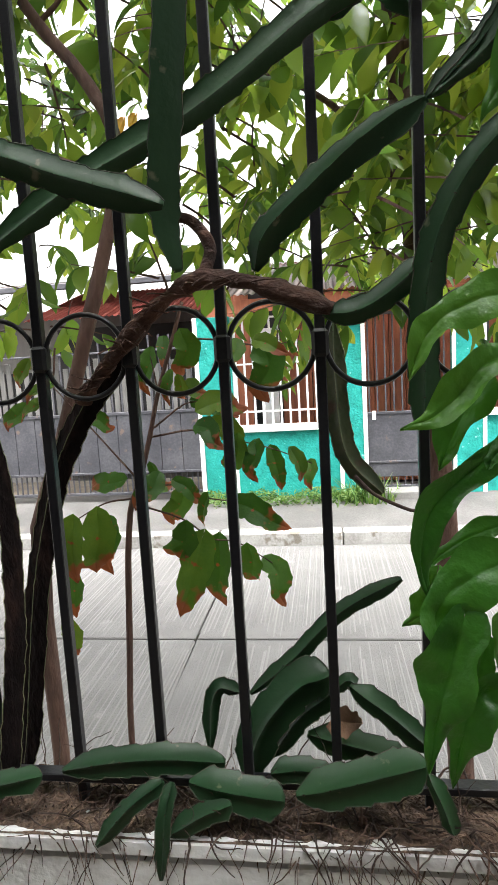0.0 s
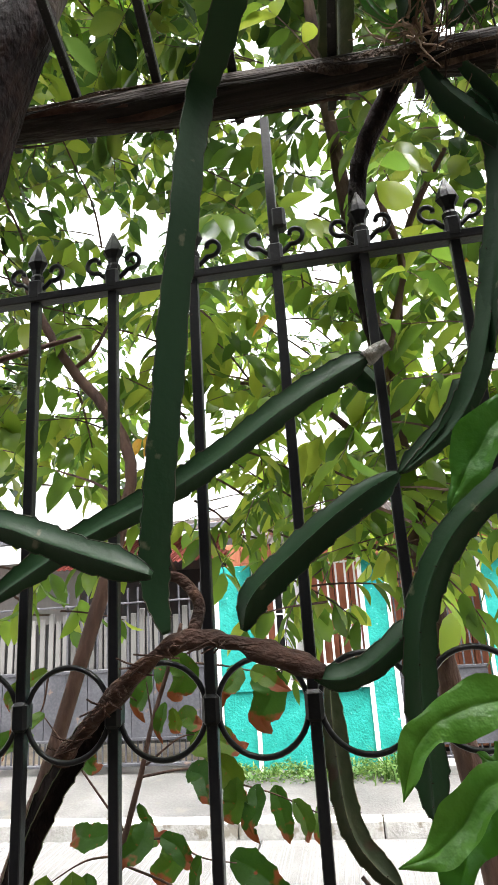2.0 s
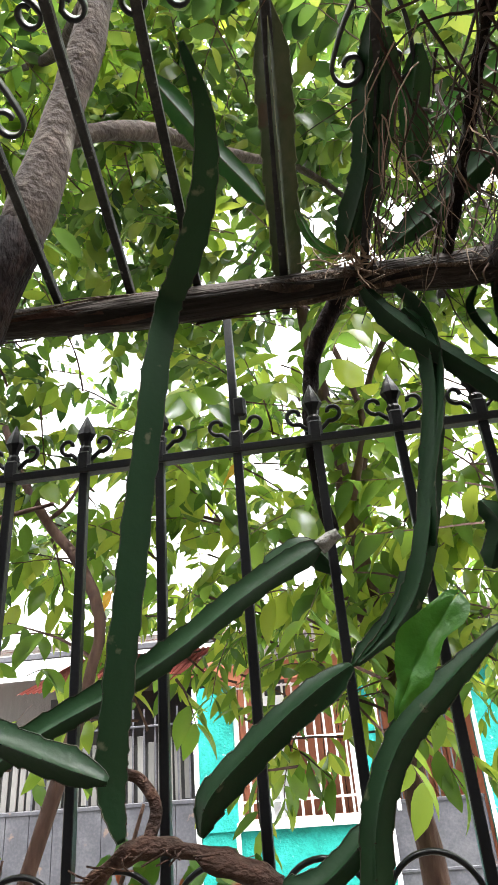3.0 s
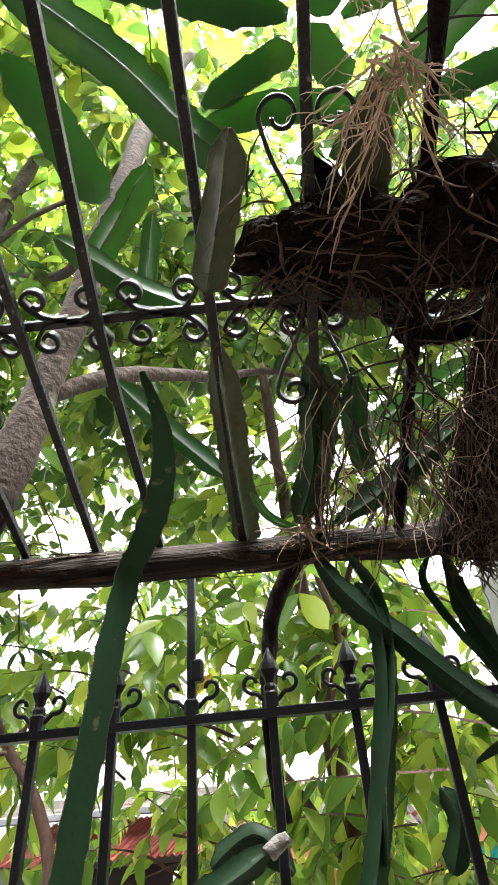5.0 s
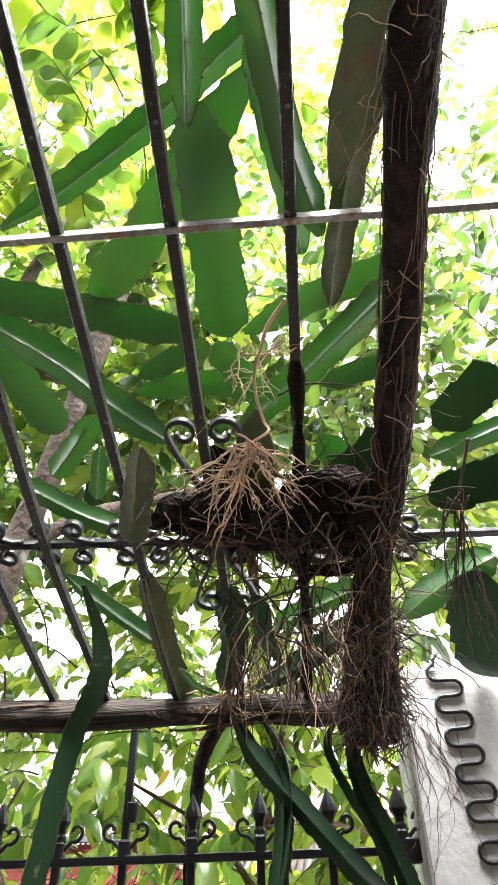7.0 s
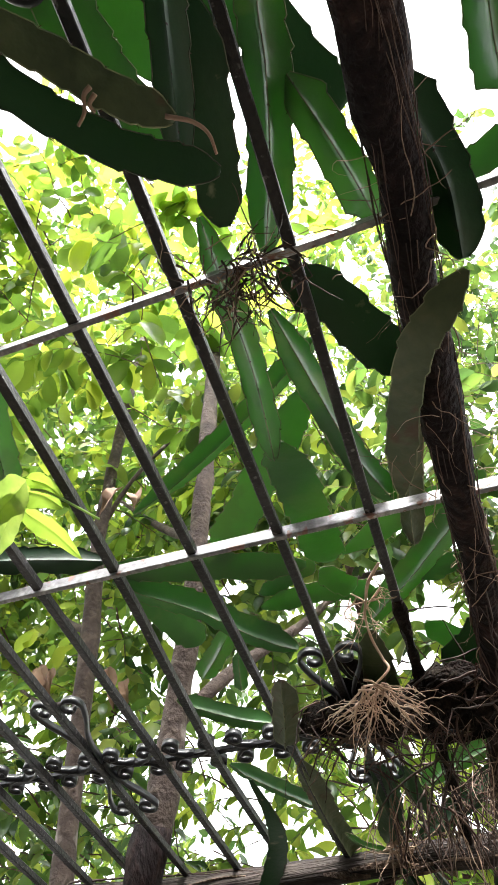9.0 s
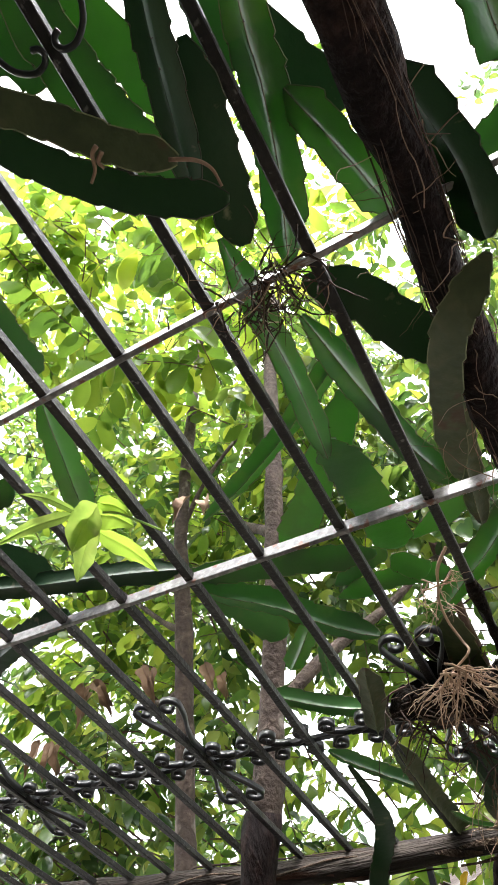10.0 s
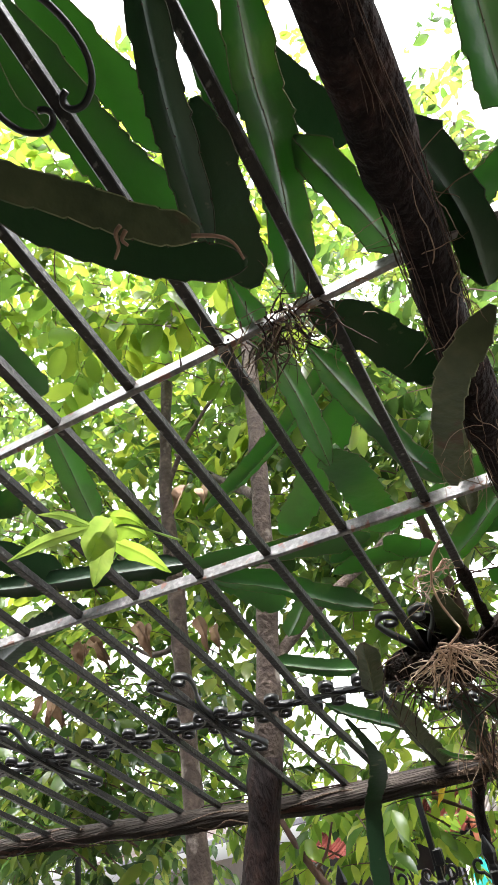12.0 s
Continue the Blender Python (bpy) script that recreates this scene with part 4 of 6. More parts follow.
sapling_twig([(-0.47, 0.27, 1.25), (-0.521, 0.27, 1.242), (-0.583, 0.27, 1.21)])
sapling_twig([(-0.405, 0.27, 1.438), (-0.414, 0.27, 1.5)])
sapling_twig([(-0.453, 0.27, 1.266), (-0.387, 0.27, 1.273), (-0.332, 0.27, 1.248), (-0.277, 0.27, 1.24)])
sapling_twig([(-0.372, 0.27, 1.529), (-0.293, 0.27, 1.521), (-0.217, 0.27, 1.506), (-0.171, 0.27, 1.511)])
sapling_twig([(-0.586, 0.27, 1.525), (-0.6, 0.27, 1.461), (-0.646, 0.27, 1.423)])
sapling_twig([(-0.452, 0.27, 1.281), (-0.545, 0.27, 1.395), (-0.6, 0.27, 1.461)])
sapling_leaf((-0.58, 0.264, 1.212), (-0.588, 0.264, 1.098))
sapling_leaf((-0.511, 0.209, 1.236), (-0.531, 0.209, 1.121))
sapling_leaf((-0.529, 0.302, 1.2), (-0.526, 0.302, 1.108))
sapling_leaf((-0.61, 0.287, 1.189), (-0.58, 0.287, 1.114))
sapling_leaf((-0.364, 0.233, 1.205), (-0.396, 0.233, 1.136))
sapling_leaf((-0.343, 0.264, 1.176), (-0.383, 0.264, 1.045))
sapling_leaf((-0.322, 0.308, 1.157), (-0.325, 0.308, 1.034))
sapling_leaf((-0.258, 0.247, 1.162), (-0.251, 0.247, 1.086))
sapling_leaf((-0.229, 0.272, 1.13), (-0.194, 0.272, 1.06))
sapling_leaf((-0.382, 0.307, 1.255), (-0.411, 0.307, 1.19))
sapling_leaf((-0.318, 0.215, 1.263), (-0.337, 0.215, 1.203))
sapling_leaf((-0.287, 0.32, 1.226), (-0.192, 0.32, 1.185))
sapling_leaf((-0.374, 0.229, 1.286), (-0.33, 0.229, 1.252))
sapling_leaf((-0.264, 0.233, 1.354), (-0.283, 0.233, 1.287))
sapling_leaf((-0.236, 0.238, 1.345), (-0.239, 0.238, 1.286))
sapling_leaf((-0.217, 0.316, 1.323), (-0.201, 0.316, 1.251))
sapling_leaf((-0.174, 0.207, 1.335), (-0.156, 0.207, 1.277))
sapling_leaf((-0.147, 0.312, 1.298), (-0.149, 0.312, 1.251))
sapling_leaf((-0.422, 0.297, 1.508), (-0.439, 0.297, 1.437))
sapling_leaf((-0.353, 0.261, 1.532), (-0.357, 0.261, 1.46))
sapling_leaf((-0.402, 0.317, 1.531), (-0.397, 0.317, 1.474))
sapling_leaf((-0.365, 0.209, 1.47), (-0.375, 0.209, 1.42))
sapling_leaf((-0.352, 0.216, 1.462), (-0.351, 0.216, 1.418))
sapling_leaf((-0.259, 0.251, 1.515), (-0.277, 0.251, 1.464))
sapling_leaf((-0.218, 0.278, 1.506), (-0.215, 0.278, 1.414))
sapling_leaf((-0.171, 0.268, 1.511), (-0.158, 0.268, 1.48))
sapling_leaf((-0.223, 0.21, 1.514), (-0.167, 0.21, 1.49))
sapling_leaf((-0.343, 0.287, 1.418), (-0.272, 0.287, 1.392))
sapling_leaf((-0.32, 0.224, 1.409), (-0.245, 0.224, 1.413))
sapling_leaf((-0.368, 0.293, 1.434), (-0.311, 0.293, 1.44))
sapling_leaf((-0.615, 0.307, 1.518), (-0.671, 0.307, 1.487))
sapling_leaf((-0.645, 0.28, 1.503), (-0.684, 0.28, 1.456))
sapling_leaf((-0.565, 0.204, 1.464), (-0.607, 0.204, 1.436))
sapling_leaf((-0.659, 0.278, 1.423), (-0.706, 0.278, 1.383))
sapling_leaf((-0.52, 0.217, 1.401), (-0.473, 0.217, 1.385))
sapling_leaf((-0.588, 0.248, 1.336), (-0.558, 0.248, 1.296))
sapling_leaf((-0.581, 0.201, 1.435), (-0.632, 0.201, 1.407))
sapling_leaf((-0.471, 0.236, 1.29), (-0.545, 0.236, 1.275))
sapling_leaf((-0.412, 0.251, 1.293), (-0.448, 0.251, 1.239))
sapling_leaf((-0.451, 0.287, 1.261), (-0.4, 0.287, 1.277))
sapling_leaf((-0.442, 0.317, 1.304), (-0.419, 0.317, 1.253))
sapling_leaf((-0.605, 0.298, 1.092), (-0.596, 0.298, 1.024))
sapling_leaf((-0.614, 0.269, 1.013), (-0.601, 0.269, 0.946))
sapling_leaf((-0.305, 0.254, 1.382), (-0.254, 0.254, 1.328))
sapling_leaf((-0.323, 0.202, 1.382), (-0.273, 0.202, 1.352))

# ---- climbing cactus stems ----
def cactus(pts, width, turn=0.0, twist=0.6, mat=CACTUS, name="cactus_stem", label="dark green ribbed climbing cactus stem with notched edges", tip=0.12, thick=0.26):
    """A three-ribbed stem along pts: two broad wings and a lower keel, notched where the spines sit."""
    first = smooth_path(pts, 24)
    L = sum((p - q).length for p, q in zip(first, first[1:]))
    n = max(24, min(110, int(L / 0.0055)))
    line = smooth_path(pts, n)
    waves = max(3, round(L / 0.036))
    ribs = ((0.0, 1.0), (math.pi * 0.94, 0.96), (math.pi * 1.47, 0.66))
    flip = -1 if name == "hanging_cactus_stem" else 1      # its keel lies on the far side
    mids = ((math.pi * 0.25, 0.62), (math.pi * 0.47, thick * 0.5), (math.pi * 0.69, 0.6), (math.pi * 1.2, thick), (math.pi * 1.73, thick))
    rings, tips = [], [[], [], []]
    up = None
    for i, p in enumerate(line):
        d = (line[min(i + 1, n - 1)] - line[max(i - 1, 0)]).normalized()
        if up is None:
            up = Vector((0, 0, 1)) if abs(d.z) < 0.9 else Vector((0, 1, 0))
        side = d.cross(up).normalized()
        up = side.cross(d).normalized()
        u = i / (n - 1)
        taper = min(1.0, 0.12 + u / 0.2 * 0.88) ** 0.8 * min(1.0, 0.1 + (1 - u) / tip * 0.9) ** 0.6
        g = width / 2 * taper
        turned = turn + twist * u
        spokes = []
        for k, (a, fac) in enumerate(ribs):
            w = (waves * u + 0.37 * k) % 1.0
            r = g * fac * (0.85 + 0.15 * w ** 0.7 + (0.05 if w > 0.9 else 0.0)) * (1 + 0.04 * math.sin(5.1 * u * L / 0.1 + 2 * k))
            spokes.append((a, r, k))
        spokes += [(a, g * f * (0.28 if f > 0.5 else 1.0) if f > 0.5 else g * f, None) for a, f in mids]
        ring = []
        for a, r, k in sorted(spokes, key=lambda s: s[0]):
            q = p + (side * math.cos(flip * a + turned) + up * math.sin(flip * a + turned)) * r
            ring.append(q)
            if k is not None:
                tips[k].append(q)
        rings.append(ring)
    bm = bmesh.new()
    grid = [[bm.verts.new(q) for q in ring] for ring in rings]
    m = len(grid[0])
    for ra, rb in zip(grid, grid[1:]):
        for k in range(m):
            bm.faces.new((ra[k], ra[(k + 1) % m], rb[(k + 1) % m], rb[k]))
    bm.faces.new(grid[0][::-1])
    bm.faces.new(grid[-1])
    order = [k is not None for a, r, k in sorted(spokes, key=lambda s: s[0])]
    for ra, rb in zip(grid, grid[1:]):
        for k in range(m):
            if order[k]:
                bm.edges.get((ra[k], rb[k])).smooth = False
    ob = solo(name, bm, mat, label, "cactus", "climbing cactus stems", smooth=True)
    sr = random.Random(int(L * 1e4))
    spikes = bmesh.new()
    for k in range(3):
        for i in range(2, n - 2):
            if (waves * i / (n - 1) + 0.37 * k) % 1.0 < (waves * (i - 1) / (n - 1) + 0.37 * k) % 1.0:
                q, out = tips[k][i], (tips[k][i] - line[i]).normalized()
                along = (line[i + 1] - line[i]).normalized()
                for _ in range(3):
                    d = (out + along * sr.gauss(0, 0.7) + out.cross(along) * sr.gauss(0, 0.7)).normalized()
                    b = d.orthogonal().normalized() * 0.0006
                    c = d.cross(b)
                    vs = [spikes.verts.new(q + o) for o in (b, -0.5 * b + 0.87 * c, -0.5 * b - 0.87 * c, d * sr.uniform(0.002, 0.0042))]
                    for f in ((0, 1, 3), (1, 2, 3), (2, 0, 3)):
                        spikes.faces.new([vs[x] for x in f])
    tagged(part("spine", spikes, DARK_ROOT, ob), kind="stuff")
    for k in range(2 if mat is CACTUS else 3):
        part("ridge", add_tube(bmesh.new(), tips[k], 0.0007, 4, cap=False), RIDGE_DARK if mat is CACTUS else RIDGE, ob)
    return ob


# stems over the grille, their skin colour lightened for skylight
LIT_STEM = "green ribbed climbing cactus stem sprawling over the grille, lightened for skylight"
DARKER = "dark green climbing cactus stem over the grille"
# stems on and behind the fence
cactus([(-0.096, -0.404, 2.393), (-0.084, -0.344, 2.342), (-0.113, -0.240, 2.313), (-0.167, -0.150, 2.278), (-0.194, -0.125, 2.240), (-0.221, -0.115, 2.090), (-0.245, -0.100, 1.938), (-0.266, -0.085, 1.798), (-0.282, -0.070, 1.695), (-0.287, -0.060, 1.639), (-0.278, -0.050, 1.585)], 0.041, 0.0, 0.14, name="hanging_cactus_stem")
cactus([(-0.561, -0.080, 1.744), (-0.468, -0.080, 1.721), (-0.394, -0.080, 1.691), (-0.280, -0.090, 1.649)], 0.041, 1.50, 0.15)
cactus([(-0.561, -0.030, 1.607), (-0.473, -0.030, 1.660), (-0.387, -0.030, 1.707), (-0.287, -0.034, 1.748), (-0.212, -0.036, 1.787), (-0.116, -0.036, 1.848), (-0.013, -0.030, 1.902)], 0.038, 1.15, 0.15, tip=0.04)
cactus([(-0.192, -0.030, 1.583), (-0.173, -0.040, 1.621), (-0.123, -0.045, 1.663), (-0.068, -0.050, 1.703), (0.003, -0.040, 1.747)], 0.042, 1.33, 0.15)
cactus([(0.003, -0.040, 1.747), (0.033, -0.043, 1.771), (0.068, -0.047, 1.806), (0.092, -0.050, 1.849)], 0.025, 1.36, 0.15, tip=0.02)
cactus([(0.009, -0.045, 1.747), (0.066, -0.050, 1.791), (0.105, -0.060, 1.854), (0.142, -0.060, 1.979), (0.166, -0.070, 2.088), (0.167, -0.080, 2.171), (0.147, -0.090, 2.214)], 0.033, 1.30, 0.15)
cactus([(0.183, -0.080, 1.777), (0.108, -0.080, 1.722), (0.046, -0.070, 1.668), (0.009, -0.060, 1.601), (-0.004, -0.050, 1.529), (-0.005, -0.040, 1.440), (-0.008, -0.040, 1.393)], 0.037, -1.55, 0.15)
cactus([(-0.116, -0.030, 1.529), (-0.078, -0.035, 1.529), (-0.042, -0.035, 1.546), (0.005, -0.030, 1.584)], 0.033, 1.56, 0.15)
cactus([(-0.103, 0.050, 1.524), (-0.102, 0.050, 1.432), (-0.091, 0.050, 1.350), (-0.046, 0.050, 1.296)], 0.031, -0.02, 0.15, mat=CACTUS_OLD, label="olive drooping climbing cactus stem with dry edges")
cactus([(-0.240, 0.050, 1.009), (-0.177, 0.060, 1.058), (-0.106, 0.070, 1.124), (-0.021, 0.080, 1.167)], 0.027, 1.93, 0.15)
cactus([(-0.494, -0.030, 0.939), (-0.421, -0.030, 0.954), (-0.342, -0.030, 0.961), (-0.268, -0.020, 0.951)], 0.042, 2.11, 0.15)
cactus([(-0.625, -0.050, 0.924), (-0.575, -0.050, 0.930), (-0.513, -0.050, 0.945)], 0.037, 2.08, 0.15)
cactus([(-0.314, -0.040, 0.937), (-0.249, -0.050, 0.931), (-0.188, -0.050, 0.922)], 0.051, 2.19, 0.15)
cactus([(-0.173, -0.050, 0.931), (-0.091, -0.050, 0.953), (-0.009, -0.050, 0.977)], 0.056, 2.14, 0.15)
cactus([(-0.248, 0.030, 0.882), (-0.222, 0.030, 0.969), (-0.169, 0.040, 1.028), (-0.125, 0.040, 1.045)], 0.064, 0.20, 0.15)
cactus([(-0.214, 0.040, 0.920), (-0.171, 0.045, 0.978), (-0.122, 0.050, 1.014)], 0.040, 1.94, 0.15)
cactus([(-0.099, 0.030, 1.035), (-0.048, 0.020, 1.001), (0.006, 0.020, 0.949)], 0.036, 1.95, 0.15)
cactus([(-0.161, 0.050, 0.949), (-0.086, 0.050, 0.930), (-0.024, 0.050, 0.910)], 0.047, 2.08, 0.15)
cactus([(-0.302, 0.040, 0.926), (-0.295, 0.040, 0.996), (-0.281, 0.040, 1.026), (-0.253, 0.040, 1.018)], 0.025, 0.01, 0.15)
cactus([(-0.122, 0.045, 1.017), (-0.102, 0.045, 1.034), (-0.091, 0.045, 1.026)], 0.021, 2.00, 0.15)
cactus([(-0.208, -0.020, 0.938), (-0.170, -0.020, 0.944), (-0.126, -0.020, 0.937)], 0.035, 2.14, 0.15)
cactus([(-0.437, -0.070, 0.863), (-0.388, -0.065, 0.917), (-0.345, -0.050, 0.944)], 0.026, 1.94, 0.15)
cactus([(-0.351, -0.075, 0.823), (-0.342, -0.070, 0.908), (-0.334, -0.050, 0.944)], 0.021, -0.26, 0.15)
cactus([(-0.340, -0.060, 0.875), (-0.293, -0.060, 0.906), (-0.255, -0.060, 0.923)], 0.032, 2.04, 0.15)
cactus([(-0.011, -0.060, 0.975), (0.003, -0.070, 0.947), (0.016, -0.070, 0.903)], 0.024, 1.93, 0.15)
cactus([(0.083, -0.100, 2.283), (0.126, -0.090, 2.201), (0.207, -0.080, 2.114), (0.282, -0.080, 2.034), (0.321, -0.080, 1.994), (0.367, -0.080, 1.914)], 0.039, 1.32, 0.15)
cactus([(0.128, -0.090, 2.284), (0.173, -0.080, 2.210), (0.181, -0.070, 2.138), (0.167, -0.070, 2.054), (0.135, -0.060, 1.949), (0.124, -0.060, 1.874)], 0.044, -0.20, 0.15)
cactus([(0.287, -0.070, 2.257), (0.299, -0.060, 2.162), (0.335, -0.060, 2.074), (0.366, -0.060, 1.985), (0.395, -0.050, 1.878)], 0.035, -0.24, 0.15)
cactus([(0.268, -0.060, 2.260), (0.251, -0.050, 2.219), (0.279, -0.050, 2.147), (0.318, -0.050, 2.075), (0.323, -0.050, 2.010), (0.261, -0.040, 1.974)], 0.023, -0.20, 0.15)
cactus([(0.223, 0.050, 1.960), (0.238, 0.050, 1.920), (0.214, 0.050, 1.861)], 0.035, -0.13, 0.15)
cactus([(0.008, 0.050, 1.875), (-0.041, 0.050, 1.921), (-0.104, 0.050, 1.889)], 0.039, -1.71, 0.15)
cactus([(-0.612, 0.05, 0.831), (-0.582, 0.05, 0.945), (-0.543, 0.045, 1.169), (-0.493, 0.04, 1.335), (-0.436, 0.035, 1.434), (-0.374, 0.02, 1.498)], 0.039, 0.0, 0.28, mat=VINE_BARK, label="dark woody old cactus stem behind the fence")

# a dead stem that hangs from the beam to the spear tips
bm = add_tube(bmesh.new(), smooth_path([(0.075, -0.06, 2.30), (0.05, -0.03, 2.27), (0.02, -0.005, 2.23), (0.002, 0.018, 2.165), (-0.006, 0.02, 2.08), (-0.004, 0.018, 1.99), (0.004, 0.016, 1.93)], 40), lambda u: 0.016 - 0.006 * u, 10)
for v in bm.verts:
    v.co += Vector((1, 1, 0)) * 0.004 * noise.noise(v.co * 40)
solo("hanging_branch", bm, VINE_BARK, "dead dark woody branch hanging from beam to fence", "branch", smooth=True)

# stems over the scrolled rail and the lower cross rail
cactus([(-0.169, -0.774, 2.627), (-0.122, -0.735, 2.612), (-0.055, -0.676, 2.590), (-0.001, -0.617, 2.563), (0.067, -0.555, 2.535)], 0.053, 0.59, 0.15, mat=CACTUS_LIT, label=LIT_STEM)
cactus([(-0.171, -0.792, 2.643), (-0.111, -0.771, 2.633), (-0.038, -0.747, 2.626), (0.032, -0.722, 2.620), (0.136, -0.688, 2.608)], 0.051, -2.60, 0.15, mat=CACTUS_LIT, label=LIT_STEM)
cactus([(0.191, -0.976, 2.610), (0.187, -0.927, 2.616), (0.184, -0.849, 2.613), (0.178, -0.778, 2.613), (0.173, -0.682, 2.604)], 0.069, 3.04, 0.15, mat=CACTUS_LIT, label=LIT_STEM, tip=0.07)
cactus([(0.256, -0.972, 2.705), (0.151, -0.874, 2.681), (0.078, -0.800, 2.662), (-0.000, -0.738, 2.647)], 0.062, 2.77, 0.15, mat=CACTUS_LIT, label=LIT_STEM)
cactus([(-0.108, -0.819, 2.711), (0.004, -0.864, 2.718), (0.117, -0.917, 2.727), (0.220, -0.975, 2.739), (0.269, -1.003, 2.745)], 0.039, 0.21, 0.15, mat=CACTUS_LIT, label=LIT_STEM)
cactus([(0.250, -1.020, 2.636), (0.257, -0.975, 2.632), (0.268, -0.900, 2.619), (0.282, -0.794, 2.606)], 0.038, -0.13, 0.15, mat=CACTUS_LIT, label=LIT_STEM)
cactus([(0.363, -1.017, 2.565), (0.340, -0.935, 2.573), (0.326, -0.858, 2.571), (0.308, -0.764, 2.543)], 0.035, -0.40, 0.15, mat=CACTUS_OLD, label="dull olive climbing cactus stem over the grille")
cactus([(0.167, -0.569, 2.522), (0.229, -0.617, 2.544), (0.285, -0.663, 2.555), (0.350, -0.714, 2.577), (0.398, -0.758, 2.588)], 0.048, 0.55, 0.15, mat=CACTUS_LIT, label=LIT_STEM)
cactus([(0.195, -0.675, 2.616), (0.288, -0.714, 2.623), (0.367, -0.740, 2.626), (0.436, -0.759, 2.628)], 0.043, -2.61, 0.15, mat=CACTUS_LIT, label=LIT_STEM)
cactus([(0.026, -0.604, 2.625), (0.089, -0.631, 2.630), (0.142, -0.647, 2.632)], 0.037, -2.62, 0.15, mat=CACTUS_LIT, label=LIT_STEM)
cactus([(0.020, -0.587, 2.610), (0.093, -0.596, 2.609), (0.163, -0.591, 2.603), (0.221, -0.572, 2.593)], 0.042, -2.49, 0.15, mat=CACTUS_LIT, label=LIT_STEM)
cactus([(0.155, -0.678, 2.599), (0.173, -0.648, 2.588), (0.195, -0.621, 2.579)], 0.044, -2.83, 0.15, mat=CACTUS_LIT, label=LIT_STEM)
cactus([(-0.202, -0.680, 2.673), (-0.174, -0.628, 2.655), (-0.152, -0.567, 2.635), (-0.127, -0.511, 2.616)], 0.062, -2.60, 0.15, mat=CACTUS_LIT, label=LIT_STEM)
cactus([(-0.052, -0.555, 2.604), (-0.103, -0.502, 2.591), (-0.164, -0.444, 2.577)], 0.046, -0.43, 0.15, mat=CACTUS_LIT, label=LIT_STEM)
cactus([(-0.061, -0.506, 2.579), (-0.078, -0.458, 2.565), (-0.097, -0.404, 2.550)], 0.029, -0.06, 0.15, mat=CACTUS_LIT, label=LIT_STEM)
cactus([(-0.174, -0.534, 2.511), (-0.136, -0.500, 2.498), (-0.089, -0.461, 2.483), (-0.032, -0.430, 2.470)], 0.038, 0.84, 0.15, mat=CACTUS_LIT, label=LIT_STEM)
cactus([(0.441, -0.498, 2.505), (0.487, -0.521, 2.509), (0.549, -0.550, 2.514)], 0.036, 0.84, 0.15, mat=CACTUS_LIT, label=LIT_STEM)
cactus([(0.452, -0.526, 2.534), (0.490, -0.571, 2.546), (0.531, -0.613, 2.556)], 0.064, -2.42, 0.15, label=DARKER)
cactus([(0.437, -0.443, 2.467), (0.493, -0.467, 2.471), (0.566, -0.490, 2.474)], 0.067, -2.23, 0.15, label=DARKER)
cactus([(0.291, -0.511, 2.465), (0.338, -0.541, 2.472), (0.380, -0.586, 2.483)], 0.066, -2.40, 0.15, label=DARKER)
cactus([(0.294, -0.590, 2.584), (0.353, -0.609, 2.586), (0.411, -0.621, 2.587)], 0.036, -2.47, 0.15, mat=CACTUS_LIT, label=LIT_STEM)
cactus([(0.394, -0.231, 2.372), (0.464, -0.314, 2.394), (0.531, -0.366, 2.406)], 0.056, 0.95, 0.15, mat=CACTUS_LIT, label=LIT_STEM)
cactus([(0.284, -0.545, 2.529), (0.317, -0.500, 2.513), (0.337, -0.453, 2.497)], 0.050, -2.94, 0.15, mat=CACTUS_LIT, label=LIT_STEM)
cactus([(0.502, -0.362, 2.386), (0.513, -0.253, 2.351), (0.541, -0.109, 2.305)], 0.105, 2.77, 0.15, label=DARKER)
# stems between the scrolled rail and the beam
cactus([(0.130, -0.103, 2.307), (0.219, -0.165, 2.331), (0.306, -0.238, 2.359), (0.367, -0.275, 2.377)], 0.046, 0.81, 0.15, label=DARKER)
cactus([(-0.154, -0.349, 2.442), (-0.123, -0.300, 2.425), (-0.086, -0.243, 2.405), (-0.030, -0.168, 2.378)], 0.036, 0.53, 0.15, mat=CACTUS_LIT, label=LIT_STEM)
cactus([(0.005, -0.423, 2.403), (0.001, -0.334, 2.375), (-0.004, -0.230, 2.344), (-0.010, -0.078, 2.307)], 0.048, -0.05, 0.15, mat=CACTUS_OLD, label="grey-green ribbed cactus stem with a brown split edge", tip=0.02)
cactus([(0.060, -0.655, 2.450), (0.040, -0.589, 2.431), (0.006, -0.500, 2.406)], 0.044, -0.22, 0.15, mat=CACTUS_OLD, label="greyish old cactus stem with ragged edges", tip=0.05)
cactus([(0.209, -0.663, 2.486), (0.196, -0.582, 2.462), (0.187, -0.484, 2.432), (0.180, -0.420, 2.412)], 0.057, 2.80, 0.15, mat=CACTUS_OLD, label="olive old cactus stem hanging through the clump")
cactus([(0.180, -0.240, 2.367), (0.242, -0.287, 2.378), (0.333, -0.342, 2.389)], 0.040, 0.75, 0.15, mat=CACTUS_LIT, label=LIT_STEM)
cactus([(0.118, -0.396, 2.388), (0.115, -0.307, 2.360), (0.108, -0.223, 2.335), (0.074, -0.122, 2.305)], 0.050, -0.36, 0.15, mat=CACTUS, label="dark cactus stem between rail and beam")
cactus([(0.170, -0.362, 2.374), (0.166, -0.289, 2.351), (0.180, -0.208, 2.326)], 0.037, -0.27, 0.15, mat=CACTUS, label="dark cactus stem between rail and beam")
